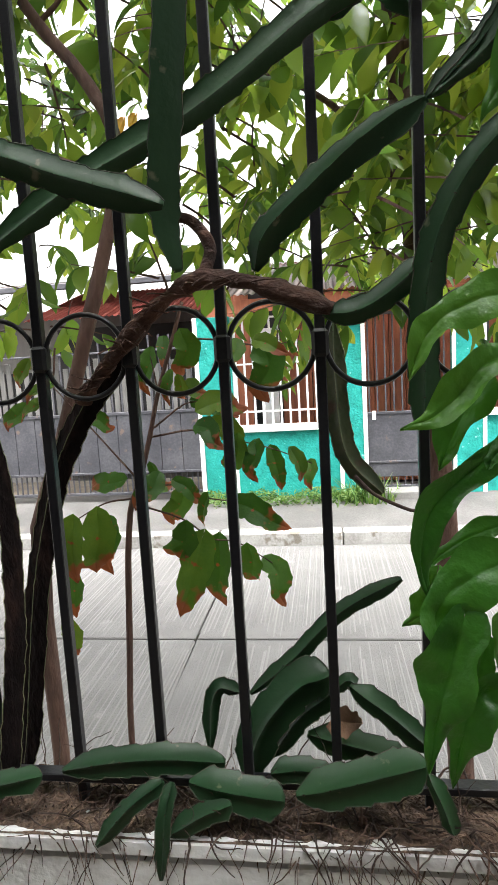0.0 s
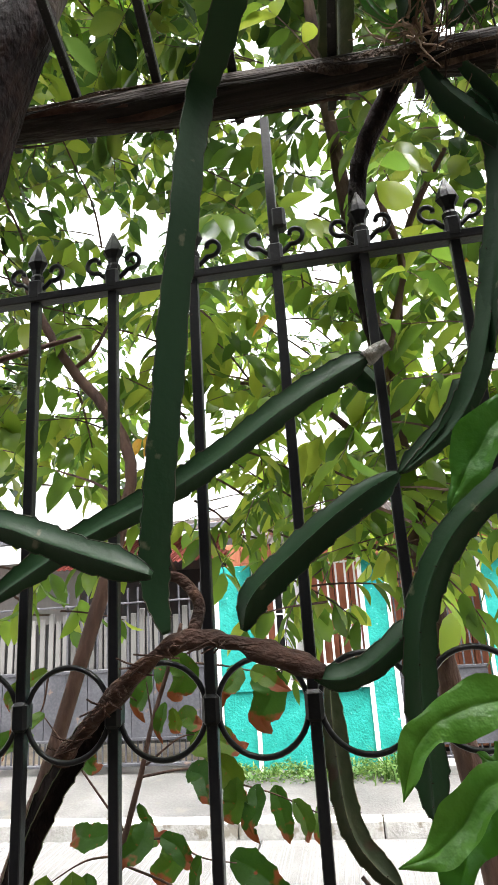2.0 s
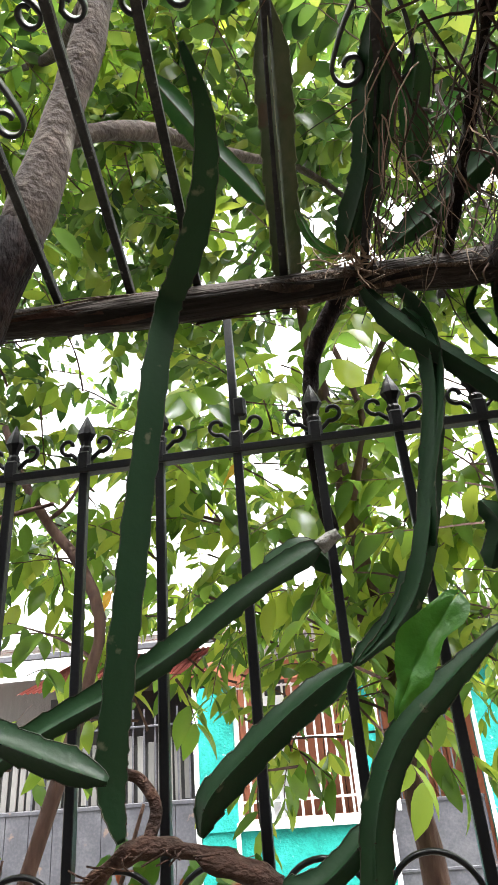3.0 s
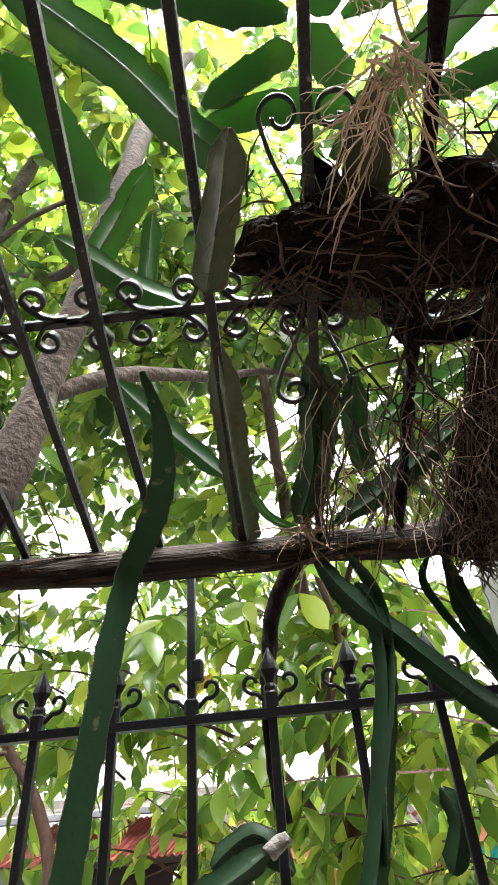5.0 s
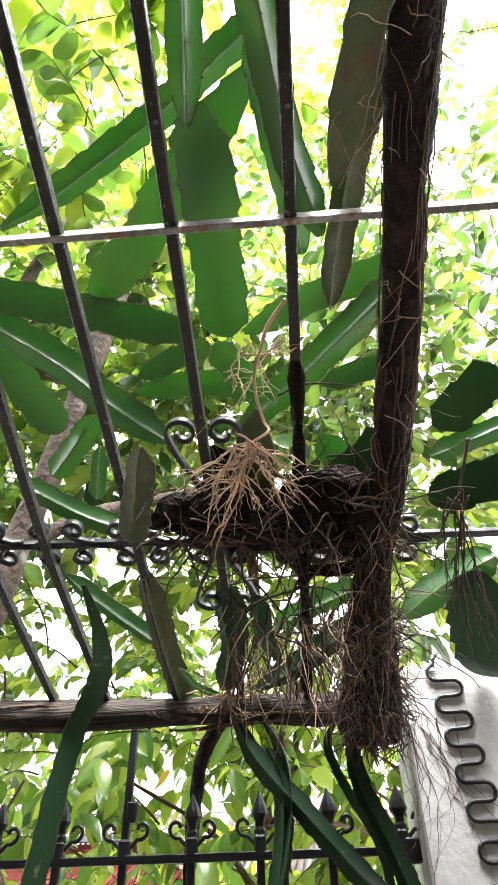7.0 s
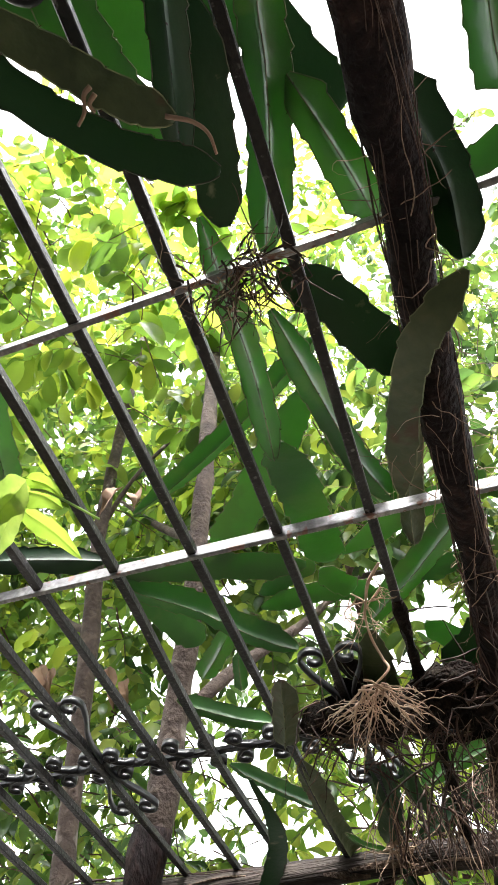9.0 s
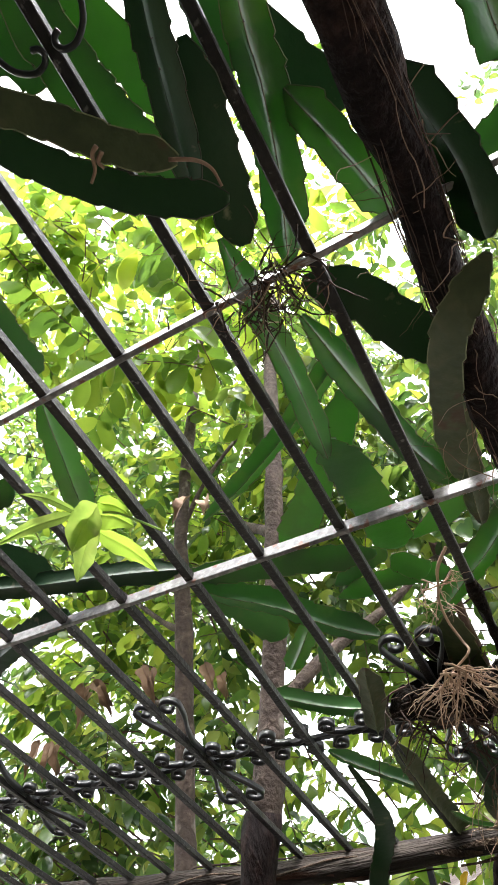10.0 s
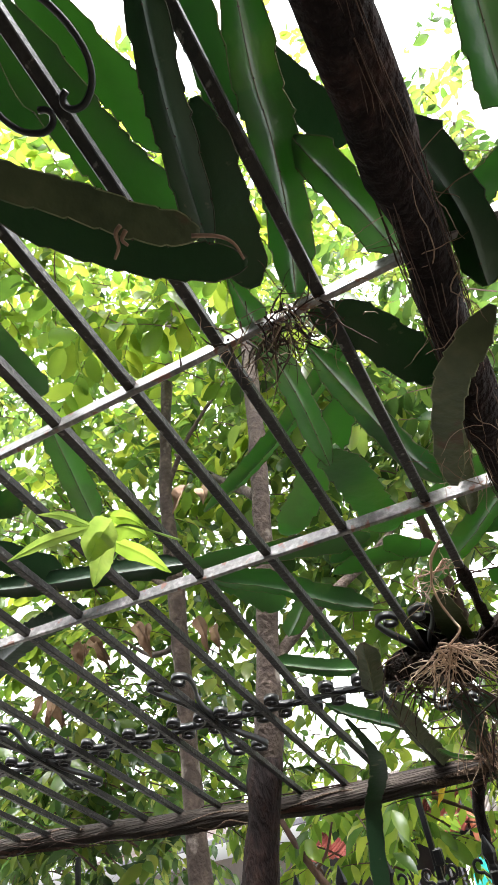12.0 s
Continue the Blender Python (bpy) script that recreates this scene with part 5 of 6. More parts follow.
cactus([(0.134, -0.382, 2.383), (0.122, -0.273, 2.349), (0.080, -0.121, 2.305)], 0.041, -0.37, 0.15, mat=CACTUS, label="dark cactus stem between rail and beam")
cactus([(0.011, -0.200, 2.323), (0.031, -0.153, 2.307), (0.070, -0.120, 2.295)], 0.014, 0.55, 0.15, mat=CACTUS_LIT, label=LIT_STEM)
# near-black stems that fill the clump over the scrolled rail
cactus([(0.074, -0.524, 2.451), (0.116, -0.484, 2.436), (0.167, -0.448, 2.422)], 0.082, 0.31, 0.15, mat=LITTER, label="near-black dead cactus stem in the clump")
cactus([(0.134, -0.558, 2.468), (0.137, -0.483, 2.445), (0.127, -0.419, 2.426)], 0.075, -0.24, 0.15, mat=LITTER, label="near-black dead cactus stem in the clump")
cactus([(0.221, -0.505, 2.447), (0.216, -0.450, 2.430), (0.210, -0.411, 2.418)], 0.070, -0.38, 0.15, mat=LITTER, label="near-black dead cactus stem in the clump")
cactus([(0.330, -0.528, 2.447), (0.284, -0.498, 2.441), (0.222, -0.450, 2.430)], 0.060, -0.72, 0.15, mat=LITTER, label="near-black dead cactus stem in the clump")
cactus([(0.352, -0.437, 2.407), (0.309, -0.408, 2.401), (0.221, -0.403, 2.405)], 0.057, -0.83, 0.15, mat=LITTER, label="near-black dead cactus stem in the clump")
cactus([(0.138, -0.594, 2.490), (0.160, -0.534, 2.470), (0.185, -0.503, 2.459)], 0.046, 0.01, 0.15, mat=LITTER, label="near-black dead cactus stem in the clump")
# stems over and under the upper cross rail
cactus([(0.083, -1.535, 2.648), (0.149, -1.462, 2.622), (0.181, -1.428, 2.609), (0.211, -1.395, 2.597), (0.243, -1.367, 2.587)], 0.031, -2.69, 0.15, mat=CACTUS_OLD, label="dull olive climbing cactus stem under the grille")
cactus([(0.078, -1.516, 2.664), (0.134, -1.420, 2.631), (0.175, -1.374, 2.614), (0.216, -1.341, 2.601), (0.259, -1.317, 2.591)], 0.034, -2.64, 0.15, label="dark green climbing cactus stem under the grille")
cactus([(0.171, -1.563, 2.799), (0.172, -1.426, 2.756), (0.181, -1.374, 2.740), (0.196, -1.306, 2.718)], 0.061, -2.90, 0.15, mat=CACTUS_LIT, label=LIT_STEM)
cactus([(0.187, -1.559, 2.839), (0.209, -1.441, 2.801), (0.219, -1.398, 2.787), (0.223, -1.351, 2.772)], 0.047, -2.95, 0.15, mat=CACTUS_LIT, label=LIT_STEM)
cactus([(0.073, -1.566, 2.837), (0.126, -1.470, 2.804), (0.141, -1.434, 2.792)], 0.054, -2.80, 0.15, mat=CACTUS_LIT, label=LIT_STEM)
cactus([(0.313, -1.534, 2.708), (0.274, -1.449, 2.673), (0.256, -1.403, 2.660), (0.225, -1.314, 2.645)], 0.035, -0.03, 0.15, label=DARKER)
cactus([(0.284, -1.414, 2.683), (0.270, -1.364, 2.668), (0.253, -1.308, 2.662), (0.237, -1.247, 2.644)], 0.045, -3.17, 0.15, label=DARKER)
cactus([(0.370, -1.493, 2.744), (0.334, -1.390, 2.714), (0.321, -1.339, 2.699), (0.298, -1.274, 2.681), (0.263, -1.203, 2.650)], 0.047, -0.16, 0.15, mat=CACTUS_LIT, label=LIT_STEM)
cactus([(0.329, -1.503, 2.792), (0.301, -1.393, 2.759), (0.286, -1.351, 2.747)], 0.038, -3.21, 0.15, mat=CACTUS_LIT, label=LIT_STEM)
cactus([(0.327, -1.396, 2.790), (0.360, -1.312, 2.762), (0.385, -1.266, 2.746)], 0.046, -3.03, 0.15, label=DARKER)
cactus([(0.336, -1.330, 2.695), (0.348, -1.293, 2.680), (0.361, -1.247, 2.661), (0.373, -1.196, 2.642)], 0.042, 0.09, 0.15, mat=CACTUS_LIT, label=LIT_STEM)
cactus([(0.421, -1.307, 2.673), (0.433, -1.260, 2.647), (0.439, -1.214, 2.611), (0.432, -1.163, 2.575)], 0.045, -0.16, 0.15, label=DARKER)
cactus([(0.518, -1.397, 2.727), (0.513, -1.287, 2.692), (0.515, -1.248, 2.680)], 0.048, -0.32, 0.15, mat=CACTUS_LIT, label=LIT_STEM)
cactus([(0.451, -1.177, 2.673), (0.485, -1.193, 2.676), (0.520, -1.205, 2.677)], 0.034, -2.54, 0.15, mat=CACTUS_LIT, label=LIT_STEM)
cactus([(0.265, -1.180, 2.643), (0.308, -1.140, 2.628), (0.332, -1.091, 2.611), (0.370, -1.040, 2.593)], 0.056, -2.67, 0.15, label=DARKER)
cactus([(0.215, -1.255, 2.669), (0.209, -1.177, 2.645), (0.199, -1.078, 2.626), (0.177, -0.958, 2.600)], 0.036, 0.09, 0.15, mat=CACTUS_LIT, label=LIT_STEM)
cactus([(0.246, -1.148, 2.634), (0.257, -1.050, 2.614), (0.274, -0.934, 2.587), (0.302, -0.841, 2.567)], 0.039, 0.28, 0.15, mat=CACTUS_LIT, label=LIT_STEM)
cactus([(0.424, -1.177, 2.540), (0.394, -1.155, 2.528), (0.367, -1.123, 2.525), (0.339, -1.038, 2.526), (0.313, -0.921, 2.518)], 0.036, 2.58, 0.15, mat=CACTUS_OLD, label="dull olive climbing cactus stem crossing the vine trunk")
cactus([(-0.130, -1.175, 2.728), (-0.159, -1.109, 2.709), (-0.191, -1.042, 2.690), (-0.217, -0.985, 2.674)], 0.048, 0.29, 0.15, mat=CACTUS_LIT, label=LIT_STEM)
cactus([(-0.067, -1.425, 2.802), (-0.098, -1.278, 2.758), (-0.102, -1.202, 2.735)], 0.037, -2.69, 0.15, mat=CACTUS_LIT, label=LIT_STEM)
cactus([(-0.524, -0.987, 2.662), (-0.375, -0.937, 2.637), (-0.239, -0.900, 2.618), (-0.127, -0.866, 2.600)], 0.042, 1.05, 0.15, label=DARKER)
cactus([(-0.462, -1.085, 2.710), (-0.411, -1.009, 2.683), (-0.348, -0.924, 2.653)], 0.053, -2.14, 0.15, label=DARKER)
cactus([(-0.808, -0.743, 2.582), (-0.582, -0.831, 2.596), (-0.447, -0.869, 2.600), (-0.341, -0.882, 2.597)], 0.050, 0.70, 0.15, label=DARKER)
cactus([(-0.405, -1.109, 2.724), (-0.335, -1.086, 2.713), (-0.284, -1.073, 2.705)], 0.048, -2.25, 0.15, mat=CACTUS_LIT, label=LIT_STEM)

# thick hairy vine trunk lying along the grille
vine = thing("vine_trunk", "thick dark shaggy vine trunk climbing from the pillar along the grille", "vine")
vp = [(0.322, -0.115, 2.232), (0.33, -0.15, 2.265), (0.333, -0.22, 2.30), (0.335, -0.30, 2.33), (0.333, -0.37, 2.345), (0.342, -0.47, 2.372), (0.356, -0.56, 2.397), (0.364, -0.66, 2.425), (0.37, -0.78, 2.46), (0.373, -0.9, 2.495),
      (0.38, -1.03, 2.54), (0.389, -1.16, 2.58), (0.397, -1.28, 2.615), (0.404, -1.39, 2.645), (0.42, -1.65, 2.73), (0.43, -2.0, 2.84)]


def girth(u):
    """The vine is swollen at its foot, slim in the middle and stouter again further up."""
    return 0.0205 + 0.036 * max(0.0, 0.34 - u) / 0.34 + 0.0035 * min(1.0, max(0.0, u - 0.62) / 0.15)


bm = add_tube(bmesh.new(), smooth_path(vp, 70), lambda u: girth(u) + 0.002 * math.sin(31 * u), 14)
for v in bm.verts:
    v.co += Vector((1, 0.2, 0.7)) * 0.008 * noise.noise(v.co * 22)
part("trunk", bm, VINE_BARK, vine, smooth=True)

wr = random.Random(9)
spine = smooth_path(vp, 70)
v_all = bmesh.new()
for i in range(240):
    k = wr.randrange(0, 30) if i < 170 else wr.randrange(30, 60)
    a = wr.uniform(0, 6.28)
    run = []
    m = wr.randrange(6, 16)
    for j in range(m):
        if k + j >= len(spine):
            break
        p = spine[k + j]
        aa = a + (0.04 + (0.12 if i < 170 else 0.03) * (i % 3)) * j * (1 if i % 2 else -1) + wr.uniform(-0.12, 0.12)
        rr = girth((k + j) / 70) + 0.0015 + wr.uniform(-0.003, 0.0012)
        run.append(p + Vector((rr * math.cos(aa), 0.3 * rr * math.sin(aa), rr * math.sin(aa))))
    if len(run) > 3:
        add_tube(v_all, run, wr.uniform(0.0005, 0.0013) * (1.0 if i < 170 else 0.5), 4, cap=False)
tagged(part("hair_root", v_all, DARK_ROOT, vine), kind="stuff")


# ---- dry root tangles ----

def tangle(name, label, n, start, fall, spread, mat, seed, length=(0.06, 0.16), radius=(0.0007, 0.002), kink=0.35, steps=9, flat=None):
    r = random.Random(seed)
    bm = bmesh.new()
    for i in range(n):
        p = Vector(start(r))
        d = Vector(fall) + Vector((r.gauss(0, spread), r.gauss(0, spread), r.gauss(0, spread * 0.6)))
        d.normalize()
        L = r.uniform(*length)
        run = [p]
        for j in range(steps):
            d = (d + Vector((r.gauss(0, kink), r.gauss(0, kink), r.gauss(0, kink))) * 0.45 + Vector(fall) * 0.06).normalized()
            p = p + d * (L / steps)
            if flat is not None:
                p.y = flat
            run.append(p)
        r0 = r.uniform(*radius)
        add_tube(bm, run, lambda u: r0 * (1 - 0.7 * u), 4, cap=False)
    return solo(name, bm, mat, label, "roots", kind="stuff")


# fan of aerial roots: each main root forks into finer ones
def root_run(r, a, b, bow, kink, n=12):
    a, b = Vector(a), Vector(b)
    pts = [a]
    for i in range(1, 5):
        u = i / 5
        pts.append(a.lerp(b, u) + Vector(bow) * math.sin(math.pi * u) + Vector((r.gauss(0, kink), r.gauss(0, kink), r.gauss(0, kink))))
    return smooth_path(pts + [b], n)


def root_fan(name, label, stem, ends, seed, thick=0.0016, mat=LIT_ROOT):
    r = random.Random(seed)
    fan = thing(name, label, "root")
    part("stem", tube(smooth_path(stem, 30), lambda u: thick * (1.4 - 0.4 * u), 7), mat, fan, smooth=True)
    start = Vector(stem[-1])
    for e in ends:
        a = start + Vector((r.gauss(0, 0.010), r.gauss(0, 0.010), r.gauss(0, 0.003)))
        line = root_run(r, a, e, (r.gauss(0, 0.004), r.gauss(0, 0.004), 0.006), 0.0022, 16)
        bm = add_tube(bmesh.new(), line, lambda u: thick * (1 - 0.6 * u) * (1 + 0.12 * math.sin(40 * u)), 6)
        for k in range(5):
            p = line[r.randrange(4, 14)]
            q = p + (Vector(e) - a) * r.uniform(0.2, 0.42) + Vector((r.gauss(0, 0.018), r.gauss(0, 0.012), r.gauss(0, 0.012)))
            add_tube(bm, root_run(r, p, q, (0, 0, 0.003), 0.002, 8), lambda u: thick * 0.5 * (1 - 0.6 * u), 5)
        part("branch", bm, mat, fan, smooth=True)
    return fan


root_fan("aerial_root", "pale dry aerial root branching into a drooping reddish fan, lightened for yard light",
         [(0.257, -0.813, 2.502), (0.234, -0.785, 2.495), (0.223, -0.758, 2.486), (0.215, -0.748, 2.467), (0.214, -0.729, 2.444), (0.220, -0.712, 2.421), (0.224, -0.716, 2.404), (0.198, -0.714, 2.388)],
         [(0.137, -0.561, 2.329), (0.139, -0.614, 2.345), (0.152, -0.646, 2.354), (0.119, -0.662, 2.360), (0.157, -0.622, 2.346), (0.173, -0.662, 2.358), (0.193, -0.683, 2.363), (0.209, -0.645, 2.350), (0.228, -0.661, 2.354), (0.240, -0.630, 2.343), (0.252, -0.683, 2.359), (0.268, -0.645, 2.347), (0.133, -0.692, 2.369), (0.183, -0.705, 2.370), (0.217, -0.690, 2.364), (0.259, -0.703, 2.365), (0.246, -0.661, 2.353), (0.150, -0.684, 2.366)], 31)
root_fan("aerial_root", "thin pale aerial root forking beside a grille bar, lightened for yard light",
         [(0.257, -0.813, 2.502), (0.236, -0.785, 2.495), (0.224, -0.761, 2.487)], [(0.246, -0.761, 2.469), (0.264, -0.772, 2.471), (0.186, -0.723, 2.460), (0.177, -0.695, 2.452), (0.200, -0.715, 2.457), (0.235, -0.707, 2.453)], 32, 0.0013)
for i, q in enumerate(([(0.202, -0.424, 2.352), (0.225, -0.479, 2.369), (0.246, -0.505, 2.376), (0.279, -0.512, 2.377), (0.311, -0.494, 2.369), (0.342, -0.407, 2.338)], [(0.234, -0.432, 2.353), (0.29, -0.407, 2.341), (0.292, -0.265, 2.294), (0.293, -0.186, 2.268)],
                       [(0.214, -0.424, 2.352), (0.223, -0.363, 2.331), (0.203, -0.306, 2.314), (0.214, -0.174, 2.269)], [(0.299, -0.522, 2.379), (0.294, -0.479, 2.365), (0.274, -0.448, 2.356), (0.26, -0.40, 2.33)], [(0.236, -0.691, 2.478), (0.267, -0.703, 2.481), (0.308, -0.701, 2.477), (0.33, -0.70, 2.47)])):
    solo("loose_root", tube(smooth_path(q, 24), lambda u: 0.0015 - 0.0007 * u, 6), DARK_ROOT, "single thin brown root looping below the grille", "root", "loose roots", smooth=True)

for q in [(0.239, -1.374, 2.579), (0.256, -1.364, 2.575), (0.264, -1.353, 2.571), (0.264, -1.339, 2.566)], [(0.198, -1.410, 2.587), (0.191, -1.407, 2.587), (0.186, -1.398, 2.584), (0.177, -1.392, 2.583)], [(0.199, -1.405, 2.586), (0.192, -1.401, 2.585), (0.193, -1.395, 2.583)]:
    solo("loose_root", tube(smooth_path(q, 16), lambda u: 0.002 - 0.0008 * u, 6), ROOT, "short pale rootlet curling from a cactus stem", "root", "loose roots", smooth=True)
root_fan("hanging_root", "dark bunch of dry roots hanging beside the vine trunk",
         [(0.46, -0.62, 2.44), (0.455, -0.57, 2.42), (0.451, -0.538, 2.405)], [(0.436, -0.407, 2.332), (0.47, -0.316, 2.3), (0.487, -0.326, 2.302), (0.503, -0.316, 2.298), (0.418, -0.456, 2.35), (0.45, -0.38, 2.31), (0.46, -0.36, 2.31), (0.48, -0.40, 2.33)], 33, mat=DARK_ROOT)
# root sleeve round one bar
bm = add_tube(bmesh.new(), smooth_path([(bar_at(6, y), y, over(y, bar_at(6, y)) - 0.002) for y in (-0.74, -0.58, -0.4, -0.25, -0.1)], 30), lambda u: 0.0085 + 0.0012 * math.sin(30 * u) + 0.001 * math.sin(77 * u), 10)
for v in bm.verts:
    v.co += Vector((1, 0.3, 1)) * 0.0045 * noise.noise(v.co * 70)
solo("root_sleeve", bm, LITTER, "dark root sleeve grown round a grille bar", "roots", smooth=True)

# dark clump of dead stems and matted litter over the scrolled rail
clump = thing("root_clump", "dark matted clump of roots and litter over the scrolled rail", "roots")
# solid near-black litter lumps also stand for shaded gaps between stems and roots
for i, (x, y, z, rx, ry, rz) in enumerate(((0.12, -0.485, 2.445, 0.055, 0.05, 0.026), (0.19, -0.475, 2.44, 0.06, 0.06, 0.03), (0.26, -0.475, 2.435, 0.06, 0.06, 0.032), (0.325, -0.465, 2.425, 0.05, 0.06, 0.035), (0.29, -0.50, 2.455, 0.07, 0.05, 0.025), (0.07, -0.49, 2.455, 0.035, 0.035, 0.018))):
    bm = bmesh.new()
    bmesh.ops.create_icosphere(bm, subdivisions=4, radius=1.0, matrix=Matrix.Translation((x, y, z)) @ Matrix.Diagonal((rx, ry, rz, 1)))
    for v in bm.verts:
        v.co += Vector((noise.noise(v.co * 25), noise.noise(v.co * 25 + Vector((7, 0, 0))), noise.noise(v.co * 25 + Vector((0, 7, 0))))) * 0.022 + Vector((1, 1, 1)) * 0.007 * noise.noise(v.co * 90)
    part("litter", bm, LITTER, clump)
clump.location, clump.scale = (0.013, -0.084, 0.139), (0.93, 0.93, 0.93)
tangle("matted_roots", "dark thin roots matted round the clump and the rail", 300,
       lambda r: (r.uniform(0.06, 0.37), r.gauss(-0.525, 0.04), 2.375 + 0.06 * r.random()), (0.1, 0.1, -0.35), 0.9, DARK_ROOT, 32, (0.04, 0.12), (0.0007, 0.0024))


def beside_vine(r):
    p = spine[r.randrange(8, 56)]
    a = r.uniform(0, 6.28)
    return (p.x + 0.025 * math.cos(a), p.y, p.z + 0.024 * math.sin(a))


tangle("vine_roots", "fine pale rootlets clinging loosely to the vine trunk", 200, beside_vine, (0.0, 0.35, -0.25), 0.7, ROOT, 41, (0.05, 0.12), (0.0004, 0.0009), 0.5)
tangle("hanging_roots", "dark dry roots hanging between rail and beam", 170,
       lambda r: (r.uniform(0.12, 0.36), r.uniform(-0.42, -0.1), 2.30 + 0.1 * r.random()), (0.0, 0.25, -0.6), 0.5, DARK_ROOT, 44, (0.06, 0.18), (0.0007, 0.0026))
tangle("hanging_roots", "thin dry roots hanging between rail and beam", 90,
       lambda r: (r.uniform(0.10, 0.38), r.uniform(-0.42, -0.08), 2.30 + 0.06 * r.random()), (0.0, 0.1, -0.9), 0.45, ROOT, 33, (0.05, 0.16), (0.0006, 0.0014))
tangle("base_roots", "shaggy root mass where the vine leaves the pillar", 460,
       lambda r: (r.gauss(0.328, 0.028), r.uniform(-0.26, -0.08), 2.20 + 0.10 * r.random()), (0.0, -0.05, -0.9), 0.7, DARK_ROOT, 34, (0.03, 0.085), (0.0006, 0.0018), 0.6)
tangle("shaggy_roots", "dark shaggy rootlets over the vine's thick lower trunk", 260,
       lambda r: (0.335 + r.uniform(-0.045, 0.045), -0.14 - 0.3 * r.random(), 2.27 + 0.09 * r.random()), (0.0, 0.1, -0.35), 0.6, DARK_ROOT, 43, (0.04, 0.1), (0.0006, 0.0016), 0.6)
tangle("pillar_roots", "hair-thin brown roots creeping down the pillar face", 22,
       lambda r: (0.39 + 0.03 * abs(r.gauss(0, 1)), -0.1012, 2.27 - 0.08 * r.random()), (0.12, 0.0, -0.9), 0.1, DARK_ROOT, 35, (0.1, 0.38), (0.0003, 0.0007), 0.5, 18, -0.1012)
tangle("upper_roots", "small dry root knot on the upper cross rail", 110,
       lambda r: (r.gauss(0.24, 0.028), r.gauss(-1.205, 0.02), 2.615 + r.uniform(-0.01, 0.02)), (0.0, 0.1, -0.7), 0.9, DARK_ROOT, 36, (0.02, 0.06), (0.0006, 0.0018))
tangle("upper_roots", "brown dry rootlets hanging from the upper cross rail", 60,
       lambda r: (r.gauss(0.24, 0.03), r.gauss(-1.2, 0.025), 2.62 + r.uniform(-0.015, 0.02)), (0.1, 0.1, -0.6), 0.8, ROOT, 48, (0.025, 0.06), (0.0004, 0.0011))
tangle("knot_roots", "dry knot of runners tied round the beam", 50,
       lambda r: (r.gauss(0.092, 0.012), r.gauss(-0.105, 0.012), r.gauss(2.296, 0.012)), (0.0, 0.0, -0.3), 0.9, ROOT, 37, (0.03, 0.08), (0.001, 0.003))
tangle("wall_roots", "dry brown root litter lying over the wall top", 800,
       lambda r: (r.uniform(-0.75, 0.1), r.uniform(-0.06, 0.05), 0.872 + 0.025 * r.random() ** 2), (0.1, -0.1, -0.3), 0.6, DARK_ROOT, 38, (0.05, 0.13), (0.0007, 0.002))
bm = bmesh.new()
bmesh.ops.create_grid(bm, x_segments=120, y_segments=14, size=0.5, matrix=Matrix.Translation((-0.42, -0.005, 0.872)) @ Matrix.Diagonal((1.15, 0.115, 1, 1)))
for v in bm.verts:
    e = max(0.0, 1 - (abs(v.co.y + 0.005) / 0.058) ** 2) * min(1.0, (0.5 * 1.15 - abs(v.co.x + 0.42)) * 12)
    v.co.z += e * (0.012 + 0.012 * noise.noise(v.co * 22) + 0.008 * noise.noise(v.co * 70)) - 0.003
solo("leaf_litter", bm, LITTER_BROWN, "brown crumbled leaf litter along the wall top", "litter", kind="stuff")
tangle("creeping_roots", "thin roots creeping down the wall face", 26,
       lambda r: (r.uniform(-0.7, 0.1), -0.066, 0.872), (0.05, 0.0, -0.9), 0.35, DARK_ROOT, 39, (0.05, 0.16), (0.0006, 0.0013), 0.3)

# ---- woody arching stem along the rings ----
arch = thing("woody_stem", "arching brown woody cactus stem with peeling bark along the rings", "cactus")
line = smooth_path([(-0.44, 0.03, 1.44), (-0.421, 0.02, 1.461), (-0.35, -0.02, 1.519), (-0.292, -0.03, 1.564), (-0.241, -0.035, 1.578), (-0.174, -0.035, 1.561), (-0.105, -0.03, 1.533)], 60)
bm = add_tube(bmesh.new(), line, lambda u: 0.0105 + 0.002 * math.sin(23 * u) + 0.0014 * math.sin(61 * u), 10)
for v in bm.verts:
    v.co += Vector((1, 1, 1)) * 0.004 * noise.noise(v.co * 60)
part("stem", bm, DRY_BARK, arch, smooth=True)
part("side_stem", tube(smooth_path([(-0.251, -0.035, 1.582), (-0.243, -0.03, 1.615), (-0.262, -0.03, 1.644), (-0.284, -0.03, 1.652)], 20), lambda u: 0.008 - 0.002 * u, 8), DRY_BARK, arch, smooth=True)
fr = random.Random(4)
bm = bmesh.new()
for i in range(36):
    p = line[fr.randrange(6, 50)]
    q = p + Vector((fr.uniform(-0.03, 0.03), fr.uniform(-0.018, -0.01), fr.uniform(-0.018, 0.012)))
    add_tube(bm, smooth_path([p + Vector((0, -0.012, 0)), (p + q) / 2 + Vector((0, -0.012, 0)), q], 6), 0.0011, 4, cap=False)
tagged(part("bark_fibre", bm, DRY_BARK, arch), kind="stuff")


cactus([(-0.61, 0.0, 0.70), (-0.585, 0.0, 0.944), (-0.555, 0.0, 1.146), (-0.55, 0.0, 1.32), (-0.58, 0.0, 1.46), (-0.66, 0.0, 1.60)], 0.05, 0.5, 0.4, tip=0.05, mat=VINE_BARK, label="dark woody old cactus stem behind the fence")


